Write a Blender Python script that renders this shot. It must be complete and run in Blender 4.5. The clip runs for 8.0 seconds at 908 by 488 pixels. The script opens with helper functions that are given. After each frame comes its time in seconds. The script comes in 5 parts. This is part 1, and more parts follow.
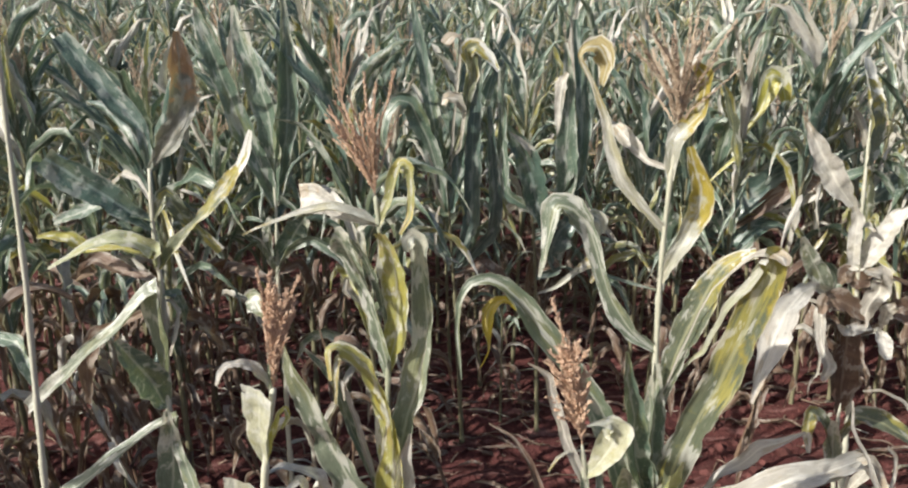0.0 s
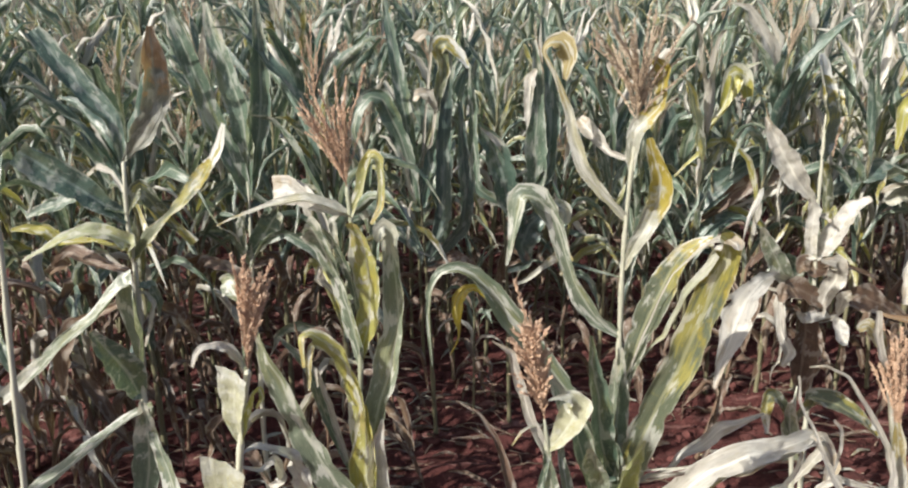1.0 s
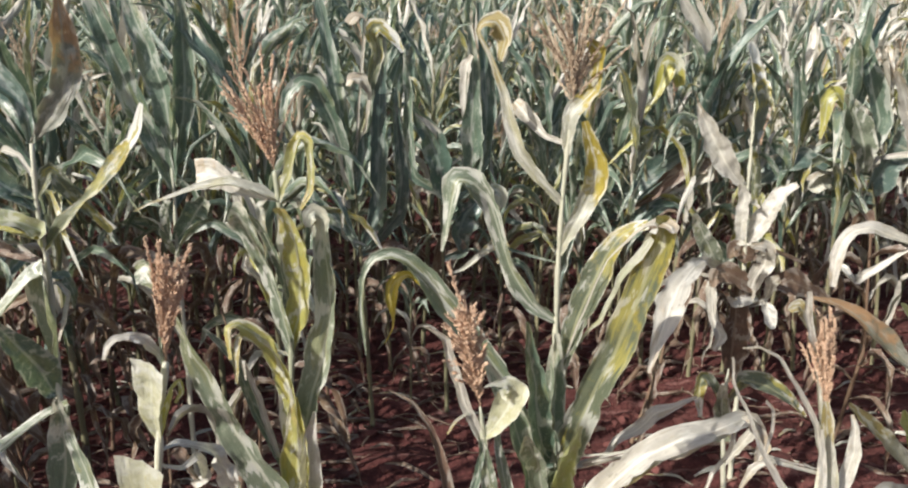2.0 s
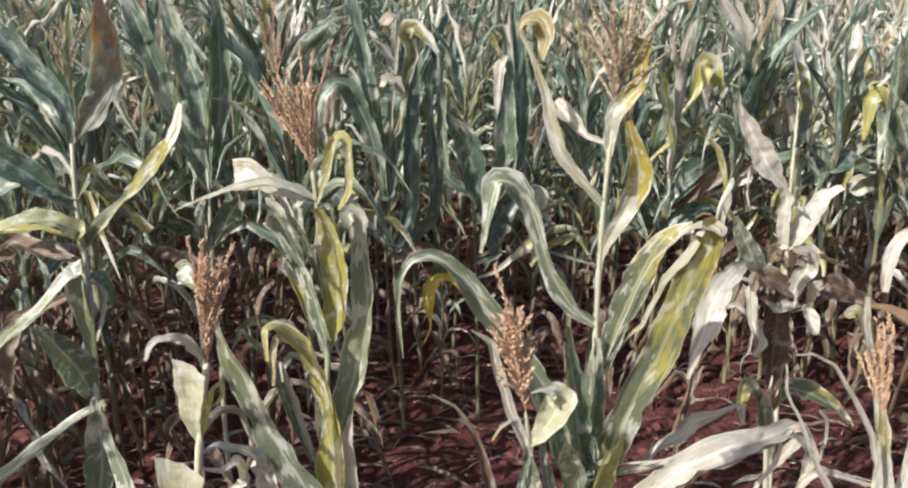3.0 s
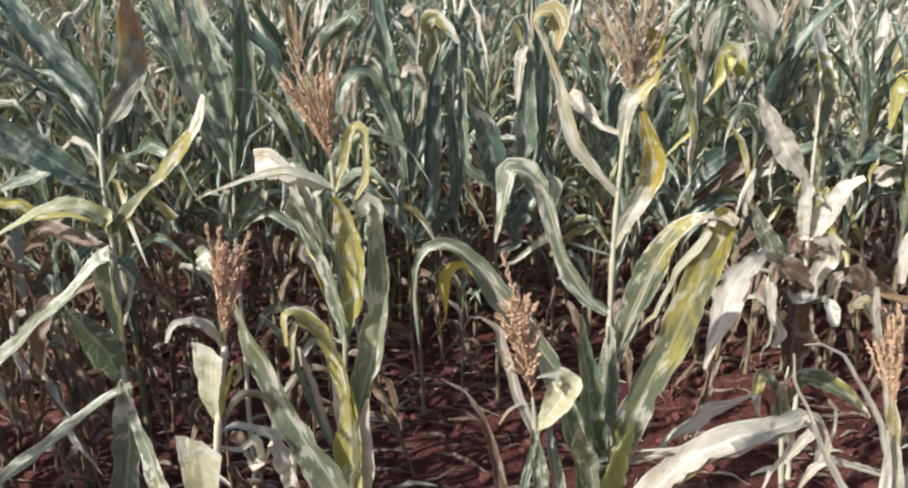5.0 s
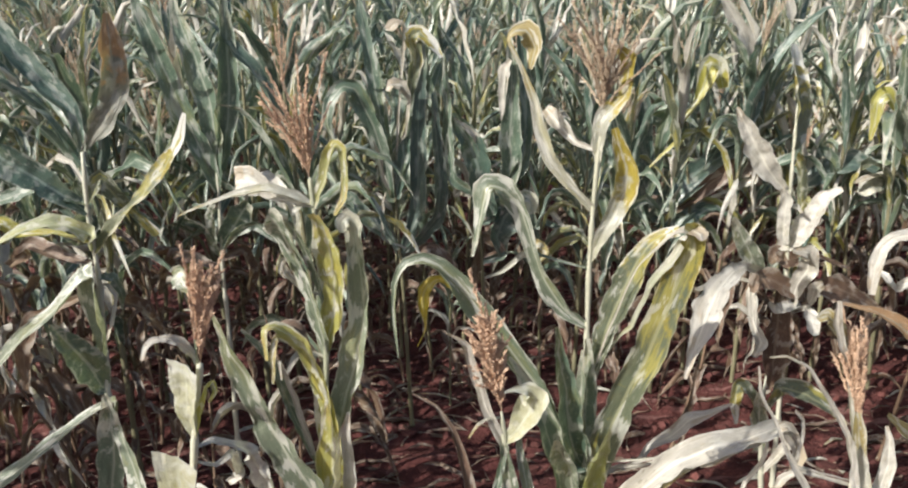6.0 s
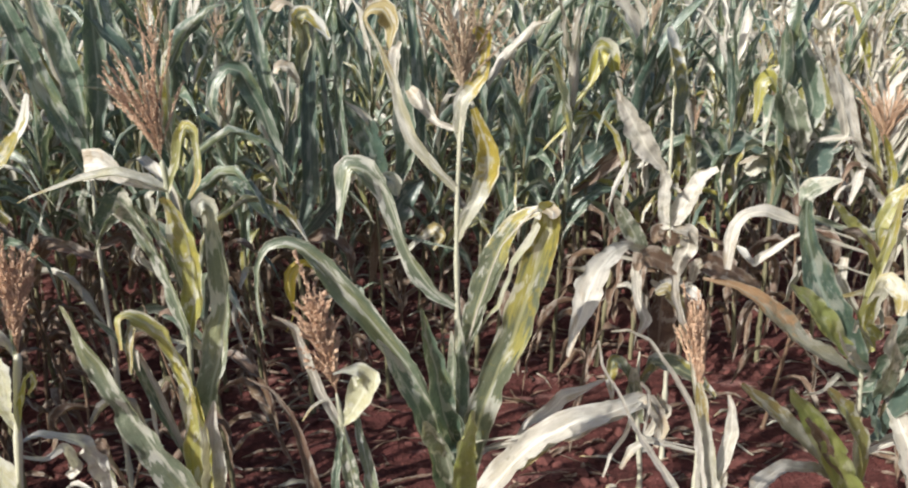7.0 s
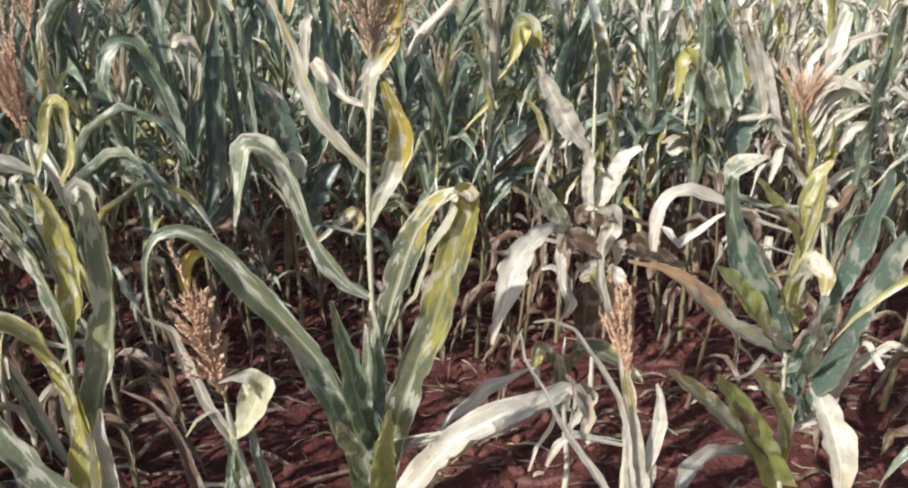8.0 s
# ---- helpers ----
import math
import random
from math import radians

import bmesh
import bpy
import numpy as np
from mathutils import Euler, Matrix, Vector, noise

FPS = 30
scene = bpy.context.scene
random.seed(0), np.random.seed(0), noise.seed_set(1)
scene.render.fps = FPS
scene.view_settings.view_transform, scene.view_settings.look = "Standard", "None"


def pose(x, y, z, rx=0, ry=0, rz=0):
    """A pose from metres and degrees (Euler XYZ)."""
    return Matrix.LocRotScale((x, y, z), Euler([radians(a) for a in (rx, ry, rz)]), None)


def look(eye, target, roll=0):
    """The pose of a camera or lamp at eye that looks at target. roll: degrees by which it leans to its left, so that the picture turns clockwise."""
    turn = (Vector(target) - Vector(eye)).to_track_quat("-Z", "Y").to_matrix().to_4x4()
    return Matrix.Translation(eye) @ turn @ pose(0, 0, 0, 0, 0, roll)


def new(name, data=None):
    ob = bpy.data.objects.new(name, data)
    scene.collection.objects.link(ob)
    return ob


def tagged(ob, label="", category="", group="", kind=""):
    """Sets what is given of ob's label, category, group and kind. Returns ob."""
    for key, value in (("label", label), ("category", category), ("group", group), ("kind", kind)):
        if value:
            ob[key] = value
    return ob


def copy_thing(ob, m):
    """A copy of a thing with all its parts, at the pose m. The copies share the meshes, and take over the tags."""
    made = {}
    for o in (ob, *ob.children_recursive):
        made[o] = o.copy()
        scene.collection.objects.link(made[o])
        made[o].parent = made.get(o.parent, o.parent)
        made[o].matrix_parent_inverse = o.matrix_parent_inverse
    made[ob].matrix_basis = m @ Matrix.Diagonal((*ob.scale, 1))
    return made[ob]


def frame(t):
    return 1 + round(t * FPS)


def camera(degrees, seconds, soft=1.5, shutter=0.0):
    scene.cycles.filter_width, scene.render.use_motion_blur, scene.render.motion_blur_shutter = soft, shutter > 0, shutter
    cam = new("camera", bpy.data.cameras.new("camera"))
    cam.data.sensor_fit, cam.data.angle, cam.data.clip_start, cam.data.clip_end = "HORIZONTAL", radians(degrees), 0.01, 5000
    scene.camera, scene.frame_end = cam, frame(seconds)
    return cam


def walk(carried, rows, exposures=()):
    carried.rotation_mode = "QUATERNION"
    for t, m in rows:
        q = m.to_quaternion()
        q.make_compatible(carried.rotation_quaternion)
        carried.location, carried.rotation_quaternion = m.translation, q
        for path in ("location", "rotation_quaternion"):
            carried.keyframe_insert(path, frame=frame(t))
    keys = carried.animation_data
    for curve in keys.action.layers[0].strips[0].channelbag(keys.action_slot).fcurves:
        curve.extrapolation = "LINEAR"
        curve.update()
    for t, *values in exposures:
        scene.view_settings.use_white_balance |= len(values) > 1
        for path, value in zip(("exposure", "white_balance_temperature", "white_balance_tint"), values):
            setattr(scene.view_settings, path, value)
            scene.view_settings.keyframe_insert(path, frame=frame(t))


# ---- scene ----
cam = camera(62.4, 8.0, soft=2.2)
PATH = [
    (0, (0.087, -0.102, 1.647), (0.037, 1.306, 1.196), -1.6),
    (0.5, (0.068, -0.127, 1.637), (0.027, 1.281, 1.181), -1.5),
    (1, (0.100, -0.152, 1.641), (0.098, 1.257, 1.188), -1.4),
    (1.5, (0.117, -0.160, 1.642), (0.212, 1.247, 1.191), -0.5),
    (1.7, (0.113, -0.145, 1.633), (0.240, 1.254, 1.166), -0.2),
    (2.8, (0.093, -0.092, 1.600), (0.167, 1.308, 1.128), -0.5),
    (3, (0.084, -0.094, 1.607), (0.153, 1.309, 1.143), -0.6),
    (3.5, (0.083, -0.107, 1.612), (0.132, 1.300, 1.155), -0.9),
    (4, (0.101, -0.103, 1.607), (0.113, 1.296, 1.126), -1.1),
    (5.5, (0.111, -0.130, 1.624), (0.130, 1.268, 1.141), -1.0),
    (6, (0.143, -0.139, 1.634), (0.167, 1.265, 1.165), -1.2),
    (6.5, (0.227, -0.155, 1.627), (0.280, 1.245, 1.146), -1.1),
    (7, (0.285, -0.143, 1.620), (0.436, 1.244, 1.124), -0.5),
    (7.5, (0.286, -0.082, 1.585), (0.533, 1.276, 1.053), 0.4),
    (8, (0.326, -0.044, 1.587), (0.615, 1.308, 1.060), 0.5),
]
walk(cam, [(t, look(eye, target, roll)) for t, eye, target, roll in PATH], exposures=[(0.0, 0.37), (8.0, 0.37)])

# ---- world, sun and sky ----
SUN_ELEVATION, SUN_HEADING = 35.0, 214.0          # degrees; heading counted from +x towards +y
world = bpy.data.worlds.new("sky")
scene.world = world
world.use_nodes = True
sky = world.node_tree.nodes.new("ShaderNodeTexSky")
sky.sky_type = "NISHITA"
sky.sun_disc = False
sky.sun_elevation = radians(SUN_ELEVATION)
sky.sun_rotation = radians(90.0 - SUN_HEADING)
sky.dust_density = 2.5
back = world.node_tree.nodes["Background"]
back.inputs["Strength"].default_value = 0.112
world.node_tree.links.new(sky.outputs["Color"], back.inputs["Color"])
sun_data = bpy.data.lights.new("sun", "SUN")
sun_data.energy, sun_data.angle, sun_data.color = 5.0, radians(0.55), (1.0, 0.965, 0.88)
sun = new("sun", sun_data)
h, e = radians(SUN_HEADING), radians(SUN_ELEVATION)
sun.matrix_world = look((20 * math.cos(h) * math.cos(e), 20 * math.sin(h) * math.cos(e), 20 * math.sin(e)), (0, 0, 0))


# ---- materials ----
def nodes_of(name):
    mat = bpy.data.materials.new(name)
    mat.use_nodes = True
    return mat, mat.node_tree.nodes, mat.node_tree.links


def math_node(nodes, links, kind, a, b=None, clamp=False):
    n = nodes.new("ShaderNodeMath")
    n.operation, n.use_clamp = kind, clamp
    for i, v in enumerate((a, b)):
        if v is None:
            continue
        if isinstance(v, (int, float)):
            n.inputs[i].default_value = v
        else:
            links.new(v, n.inputs[i])
    return n.outputs[0]


def mix_node(nodes, links, fac, a, b, blend="MIX"):
    n = nodes.new("ShaderNodeMix")
    n.data_type, n.blend_type = "RGBA", blend
    for socket, v in ((n.inputs[0], fac), (n.inputs[6], a), (n.inputs[7], b)):
        if isinstance(v, (int, float)):
            socket.default_value = v
        elif isinstance(v, tuple):
            socket.default_value = (*v, 1.0)
        else:
            links.new(v, socket)
    return n.outputs[2]


def noise_node(nodes, links, vector, scale, detail=3.0, rough=0.55):
    n = nodes.new("ShaderNodeTexNoise")
    n.inputs["Scale"].default_value, n.inputs["Detail"].default_value, n.inputs["Roughness"].default_value = scale, detail, rough
    links.new(vector, n.inputs["Vector"])
    return n.outputs["Fac"]


def ramp_node(nodes, links, fac, low, high):
    n = nodes.new("ShaderNodeMapRange")
    n.inputs["From Min"].default_value, n.inputs["From Max"].default_value = low, high
    links.new(fac, n.inputs["Value"])
    return n.outputs["Result"]


def leaf_material(name, green, other, tip, tip_from, rib, through_light, rough, stripe=0.5, bleach_gleam=0.6, yellow=0.3, apex_glare=2.0):
    """A maize leaf: lengthwise streaks, blotches, a pale midrib, a dry tip and margin, with gleams and crease shade
    painted in.
    """
    mat, nodes, links = nodes_of(name)
    shader = nodes["Principled BSDF"]
    uv = nodes.new("ShaderNodeTexCoord")
    info, geo = nodes.new("ShaderNodeObjectInfo"), nodes.new("ShaderNodeNewGeometry")
    chance = math_node(nodes, links, "FRACT", math_node(nodes, links, "ADD", info.outputs["Random"], geo.outputs["Random Per Island"]))
    split = nodes.new("ShaderNodeSeparateXYZ")
    links.new(uv.outputs["UV"], split.inputs[0])
    across, along = split.outputs["X"], split.outputs["Y"]
    shift = math_node(nodes, links, "MULTIPLY", chance, 37.0)
    streak_at, blotch_at = nodes.new("ShaderNodeCombineXYZ"), nodes.new("ShaderNodeCombineXYZ")
    links.new(math_node(nodes, links, "MULTIPLY", across, 13.0), streak_at.inputs[0])
    links.new(math_node(nodes, links, "MULTIPLY", along, 5.0), streak_at.inputs[1])
    links.new(math_node(nodes, links, "MULTIPLY", across, 2.2), blotch_at.inputs[0])
    links.new(math_node(nodes, links, "MULTIPLY", along, 13.0), blotch_at.inputs[1])
    links.new(shift, streak_at.inputs[2]), links.new(shift, blotch_at.inputs[2])
    streak = noise_node(nodes, links, streak_at.outputs[0], 1.0, 3.0, 0.6)
    blotch = noise_node(nodes, links, blotch_at.outputs[0], 1.0, 4.0, 0.6)
    body = mix_node(nodes, links, chance, green, other)
    body = mix_node(nodes, links, ramp_node(nodes, links, blotch, 0.48, 0.68), body, other)
    # the dry tip and margins
    edge = math_node(nodes, links, "ABSOLUTE", math_node(nodes, links, "SUBTRACT", across, 0.5))
    worn = math_node(nodes, links, "ADD", along, math_node(nodes, links, "MULTIPLY", math_node(nodes, links, "SUBTRACT", blotch, 0.5), 1.1))
    worn = math_node(nodes, links, "ADD", worn, math_node(nodes, links, "MULTIPLY", edge, 0.25))
    worn = math_node(nodes, links, "ADD", worn, math_node(nodes, links, "MULTIPLY", math_node(nodes, links, "SUBTRACT", chance, 0.5), 0.3))
    body = mix_node(nodes, links, ramp_node(nodes, links, worn, tip_from, tip_from + 0.16), body, tip)
    body = mix_node(nodes, links, ramp_node(nodes, links, streak, 0.3, 0.75), mix_node(nodes, links, 0.4 * stripe, body, (0.0, 0.0, 0.0)), body)
    fleck = noise_node(nodes, links, blotch_at.outputs[0], 3.7, 3.0, 0.65)
    body = mix_node(nodes, links, math_node(nodes, links, "MULTIPLY", ramp_node(nodes, links, fleck, 0.60, 0.72), 0.55), body, tip)
    body = mix_node(nodes, links, math_node(nodes, links, "MULTIPLY", ramp_node(nodes, links, fleck, 0.38, 0.30), 0.45), body, (0.10, 0.075, 0.045))
    # patches that have gone dry or yellow, with ragged ends along the veins; the white also paints in sunlit gleams
    patch_at, sick_at = nodes.new("ShaderNodeCombineXYZ"), nodes.new("ShaderNodeCombineXYZ")
    links.new(math_node(nodes, links, "ADD", math_node(nodes, links, "MULTIPLY", across, 2.6), math_node(nodes, links, "MULTIPLY", streak, 0.5)), patch_at.inputs[0])
    links.new(math_node(nodes, links, "ADD", math_node(nodes, links, "MULTIPLY", along, 9.0), math_node(nodes, links, "MULTIPLY", streak, 0.9)), patch_at.inputs[1])
    links.new(math_node(nodes, links, "ADD", shift, 11.3), patch_at.inputs[2])
    links.new(math_node(nodes, links, "MULTIPLY", across, 1.3), sick_at.inputs[0])
    links.new(math_node(nodes, links, "ADD", math_node(nodes, links, "MULTIPLY", along, 3.2), streak), sick_at.inputs[1])
    links.new(math_node(nodes, links, "ADD", shift, 5.7), sick_at.inputs[2])
    patch, sick = noise_node(nodes, links, patch_at.outputs[0], 1.0, 4.0, 0.6), noise_node(nodes, links, sick_at.outputs[0], 1.0, 3.0, 0.55)
    body = mix_node(nodes, links, math_node(nodes, links, "MULTIPLY", ramp_node(nodes, links, sick, 0.54, 0.62), yellow), body, (0.46, 0.40, 0.085))
    dried_gleam = math_node(nodes, links, "ADD", patch, math_node(nodes, links, "MULTIPLY", ramp_node(nodes, links, edge, 0.36, 0.5), 0.09))
    body = mix_node(nodes, links, math_node(nodes, links, "MULTIPLY", ramp_node(nodes, links, dried_gleam, 0.555, 0.595), bleach_gleam), body, (0.74, 0.73, 0.68))
    # white end of the blade: sky glare on the fold, painted into the colour
    body = mix_node(nodes, links, ramp_node(nodes, links, worn, apex_glare, apex_glare + 0.06), body, (0.74, 0.73, 0.69))
    # fine pale veins and a dry thin margin, whitened to paint in thin edge highlights
    vein_at = nodes.new("ShaderNodeCombineXYZ")
    links.new(math_node(nodes, links, "MULTIPLY", across, 62.0), vein_at.inputs[0])
    links.new(math_node(nodes, links, "MULTIPLY", along, 9.0), vein_at.inputs[1])
    links.new(shift, vein_at.inputs[2])
    vein = noise_node(nodes, links, vein_at.outputs[0], 1.0, 3.0, 0.6)
    body = mix_node(nodes, links, math_node(nodes, links, "MULTIPLY", ramp_node(nodes, links, vein, 0.56, 0.66), 0.15), body, rib)
    body = mix_node(nodes, links, math_node(nodes, links, "MULTIPLY", ramp_node(nodes, links, vein, 0.44, 0.34), 0.2), body, (0.05, 0.06, 0.035))
    # crinkles: bright crests and shaded creases painted into the colour
    kink_at = nodes.new("ShaderNodeCombineXYZ")
    links.new(math_node(nodes, links, "MULTIPLY", across, 8.0), kink_at.inputs[0])
    links.new(math_node(nodes, links, "MULTIPLY", along, 15.0), kink_at.inputs[1])
    links.new(shift, kink_at.inputs[2])
    kink = noise_node(nodes, links, kink_at.outputs[0], 1.0, 3.0, 0.6)
    body = mix_node(nodes, links, math_node(nodes, links, "MULTIPLY", ramp_node(nodes, links, kink, 0.60, 0.66), 0.3 * bleach_gleam), body, (0.68, 0.66, 0.58))
    body = mix_node(nodes, links, math_node(nodes, links, "MULTIPLY", ramp_node(nodes, links, kink, 0.42, 0.34), 0.15), body, mix_node(nodes, links, 0.6, body, (0.03, 0.035, 0.02)))
    rim = math_node(nodes, links, "MULTIPLY", ramp_node(nodes, links, edge, 0.445, 0.475), ramp_node(nodes, links, blotch, 0.40, 0.48))
    body = mix_node(nodes, links, math_node(nodes, links, "MULTIPLY", rim, 0.55 * bleach_gleam), body, (0.72, 0.70, 0.61))
    middle = ramp_node(nodes, links, edge, 0.055, 0.03)
    body = mix_node(nodes, links, math_node(nodes, links, "MULTIPLY", middle, 0.7), body, rib)
    links.new(body, shader.inputs["Base Color"])
    shader.inputs["Roughness"].default_value = rough
    shader.inputs["Specular IOR Level"].default_value = 0.75
    bump = nodes.new("ShaderNodeBump")
    bump.inputs["Strength"].default_value, bump.inputs["Distance"].default_value = 0.45, 0.004
    relief = math_node(nodes, links, "ADD", math_node(nodes, links, "ADD", streak, blotch), math_node(nodes, links, "ADD", math_node(nodes, links, "MULTIPLY", fleck, 0.6), kink))
    links.new(relief, bump.inputs["Height"])
    links.new(bump.outputs[0], shader.inputs["Normal"])
    glow = nodes.new("ShaderNodeBsdfTranslucent")
    links.new(mix_node(nodes, links, 0.8, body, (0.95, 0.98, 0.55), "MULTIPLY"), glow.inputs["Color"])
    both = nodes.new("ShaderNodeMixShader")
    both.inputs[0].default_value = through_light
    links.new(shader.outputs[0], both.inputs[1]), links.new(glow.outputs[0], both.inputs[2])
    links.new(both.outputs[0], nodes["Material Output"].inputs["Surface"])
    return mat


def grain_material(name, one, two, scale, rough, relief=0.003, stretch=(1, 1, 1)):
    """A plain dry surface with grain at two sizes."""
    mat, nodes, links = nodes_of(name)
    shader = nodes["Principled BSDF"]
    at = nodes.new("ShaderNodeTexCoord")
    place = nodes.new("ShaderNodeMapping")
    place.inputs["Scale"].default_value = stretch
    links.new(at.outputs["Object"], place.inputs["Vector"])
    info, geo = nodes.new("ShaderNodeObjectInfo"), nodes.new("ShaderNodeNewGeometry")
    chance = math_node(nodes, links, "FRACT", math_node(nodes, links, "ADD", info.outputs["Random"], geo.outputs["Random Per Island"]))
    fine = noise_node(nodes, links, place.outputs[0], scale, 4.0)
    wide = noise_node(nodes, links, place.outputs[0], scale * 0.13, 2.0)
    both = math_node(nodes, links, "ADD", math_node(nodes, links, "MULTIPLY", fine, 0.5), math_node(nodes, links, "MULTIPLY", wide, 0.3))
    both = math_node(nodes, links, "ADD", both, math_node(nodes, links, "MULTIPLY", chance, 0.3))
    links.new(mix_node(nodes, links, ramp_node(nodes, links, both, 0.3, 0.8), one, two), shader.inputs["Base Color"])
    shader.inputs["Roughness"].default_value = rough
    shader.inputs["Specular IOR Level"].default_value = 0.3
    bump = nodes.new("ShaderNodeBump")
    bump.inputs["Strength"].default_value, bump.inputs["Distance"].default_value = 0.7, relief
    links.new(fine, bump.inputs["Height"])
    links.new(bump.outputs[0], shader.inputs["Normal"])
    return mat


LEAF = {
    "g": leaf_material("leaf_grey_green", (0.098, 0.156, 0.112), (0.170, 0.232, 0.172), (0.56, 0.55, 0.47), 0.92, (0.42, 0.45, 0.38), 0.26, 0.31, 0.55, 0.42, 0.18),
    "b": leaf_material("leaf_blue_green", (0.074, 0.130, 0.104), (0.125, 0.186, 0.150), (0.42, 0.44, 0.35), 1.04, (0.30, 0.36, 0.32), 0.26, 0.31, 0.55, 0.32, 0.10),
    "y": leaf_material("leaf_yellowing", (0.50, 0.46, 0.09), (0.40, 0.40, 0.19), (0.54, 0.44, 0.17), 0.88, (0.50, 0.50, 0.38), 0.34, 0.34, 0.5, 0.75, 0.8),
    "m": leaf_material("leaf_turning_yellow", (0.125, 0.150, 0.100), (0.185, 0.200, 0.130), (0.38, 0.31, 0.055), 0.70, (0.36, 0.36, 0.22), 0.30, 0.34, 0.5, 0.5, 0.6, 0.90),
    "w": leaf_material("leaf_mottled_pale", (0.165, 0.212, 0.145), (0.28, 0.315, 0.235), (0.60, 0.58, 0.49), 0.92, (0.56, 0.57, 0.48), 0.30, 0.29, 0.5, 0.72, 0.2),
    "o": leaf_material("leaf_scorched_tip", (0.62, 0.605, 0.54), (0.44, 0.43, 0.36), (0.40, 0.32, 0.13), 0.74, (0.50, 0.49, 0.42), 0.26, 0.45, 0.5, 0.6, 0.25),
    "q": leaf_material("leaf_orange_tip", (0.20, 0.215, 0.185), (0.27, 0.265, 0.22), (0.45, 0.28, 0.16), 0.62, (0.33, 0.33, 0.28), 0.26, 0.45, 0.5, 0.25, 0.1),
    "p": leaf_material("leaf_pale_green", (0.47, 0.50, 0.30), (0.58, 0.58, 0.44), (0.68, 0.67, 0.57), 0.90, (0.58, 0.60, 0.46), 0.36, 0.34, 0.5, 0.6, 0.35),
    "d": leaf_material("leaf_bleached_dry", (0.71, 0.685, 0.64), (0.47, 0.435, 0.375), (0.50, 0.42, 0.32), 0.95, (0.70, 0.675, 0.61), 0.22, 0.40, 0.5, 0.4, 0.08),
    # k: blue-green blade darkened in its colour to carry shade
    "k": leaf_material("leaf_teal_shaded", (0.062, 0.105, 0.088), (0.105, 0.155, 0.130), (0.34, 0.35, 0.28), 1.02, (0.20, 0.25, 0.22), 0.16, 0.30, 0.5, 0.25, 0.06),
    "u": leaf_material("leaf_pale_with_yellow_end", (0.54, 0.53, 0.46), (0.40, 0.40, 0.32), (0.43, 0.34, 0.06), 0.50, (0.56, 0.55, 0.46), 0.30, 0.36, 0.5, 0.6, 0.15),
    "c": leaf_material("leaf_cream", (0.68, 0.68, 0.55), (0.60, 0.58, 0.36), (0.72, 0.72, 0.64), 0.80, (0.70, 0.70, 0.58), 0.36, 0.36, 0.4, 0.5, 0.35),
    "v": leaf_material("leaf_vivid_green", (0.38, 0.45, 0.12), (0.48, 0.51, 0.21), (0.52, 0.52, 0.28), 0.90, (0.48, 0.50, 0.24), 0.38, 0.32, 0.5, 0.35, 0.4),
    "z": leaf_material("leaf_bright_yellow", (0.62, 0.47, 0.03), (0.56, 0.42, 0.04), (0.50, 0.40, 0.10), 0.93, (0.60, 0.50, 0.12), 0.34, 0.45, 0.4, 0.2, 0.2),
    "n": leaf_material("leaf_brown_dry", (0.115, 0.063, 0.042), (0.19, 0.118, 0.080), (0.25, 0.17, 0.115), 0.85, (0.25, 0.185, 0.135), 0.20, 0.62, 0.5, 0.25, 0.05),
}
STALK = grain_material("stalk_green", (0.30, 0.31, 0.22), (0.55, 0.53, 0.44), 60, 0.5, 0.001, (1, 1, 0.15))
# Stalk copy for the field rows, with their shade put into the colour.
STALK_FIELD_SHADED = grain_material("stalk_field_shaded", (0.10, 0.095, 0.055), (0.23, 0.21, 0.13), 60, 0.55, 0.001, (1, 1, 0.15))
STALK_DRY = grain_material("stalk_dry", (0.10, 0.062, 0.043), (0.20, 0.135, 0.092), 60, 0.6, 0.001, (1, 1, 0.15))
TASSEL = grain_material("tassel_dry", (0.38, 0.235, 0.155), (0.64, 0.475, 0.35), 90, 0.75)
TASSEL_PALE = grain_material("tassel_pale", (0.31, 0.225, 0.155), (0.52, 0.43, 0.33), 90, 0.75)
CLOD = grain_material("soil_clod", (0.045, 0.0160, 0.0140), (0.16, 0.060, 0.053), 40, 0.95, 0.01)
STRAW = grain_material("straw", (0.17, 0.11, 0.08), (0.40, 0.31, 0.23), 50, 0.7)


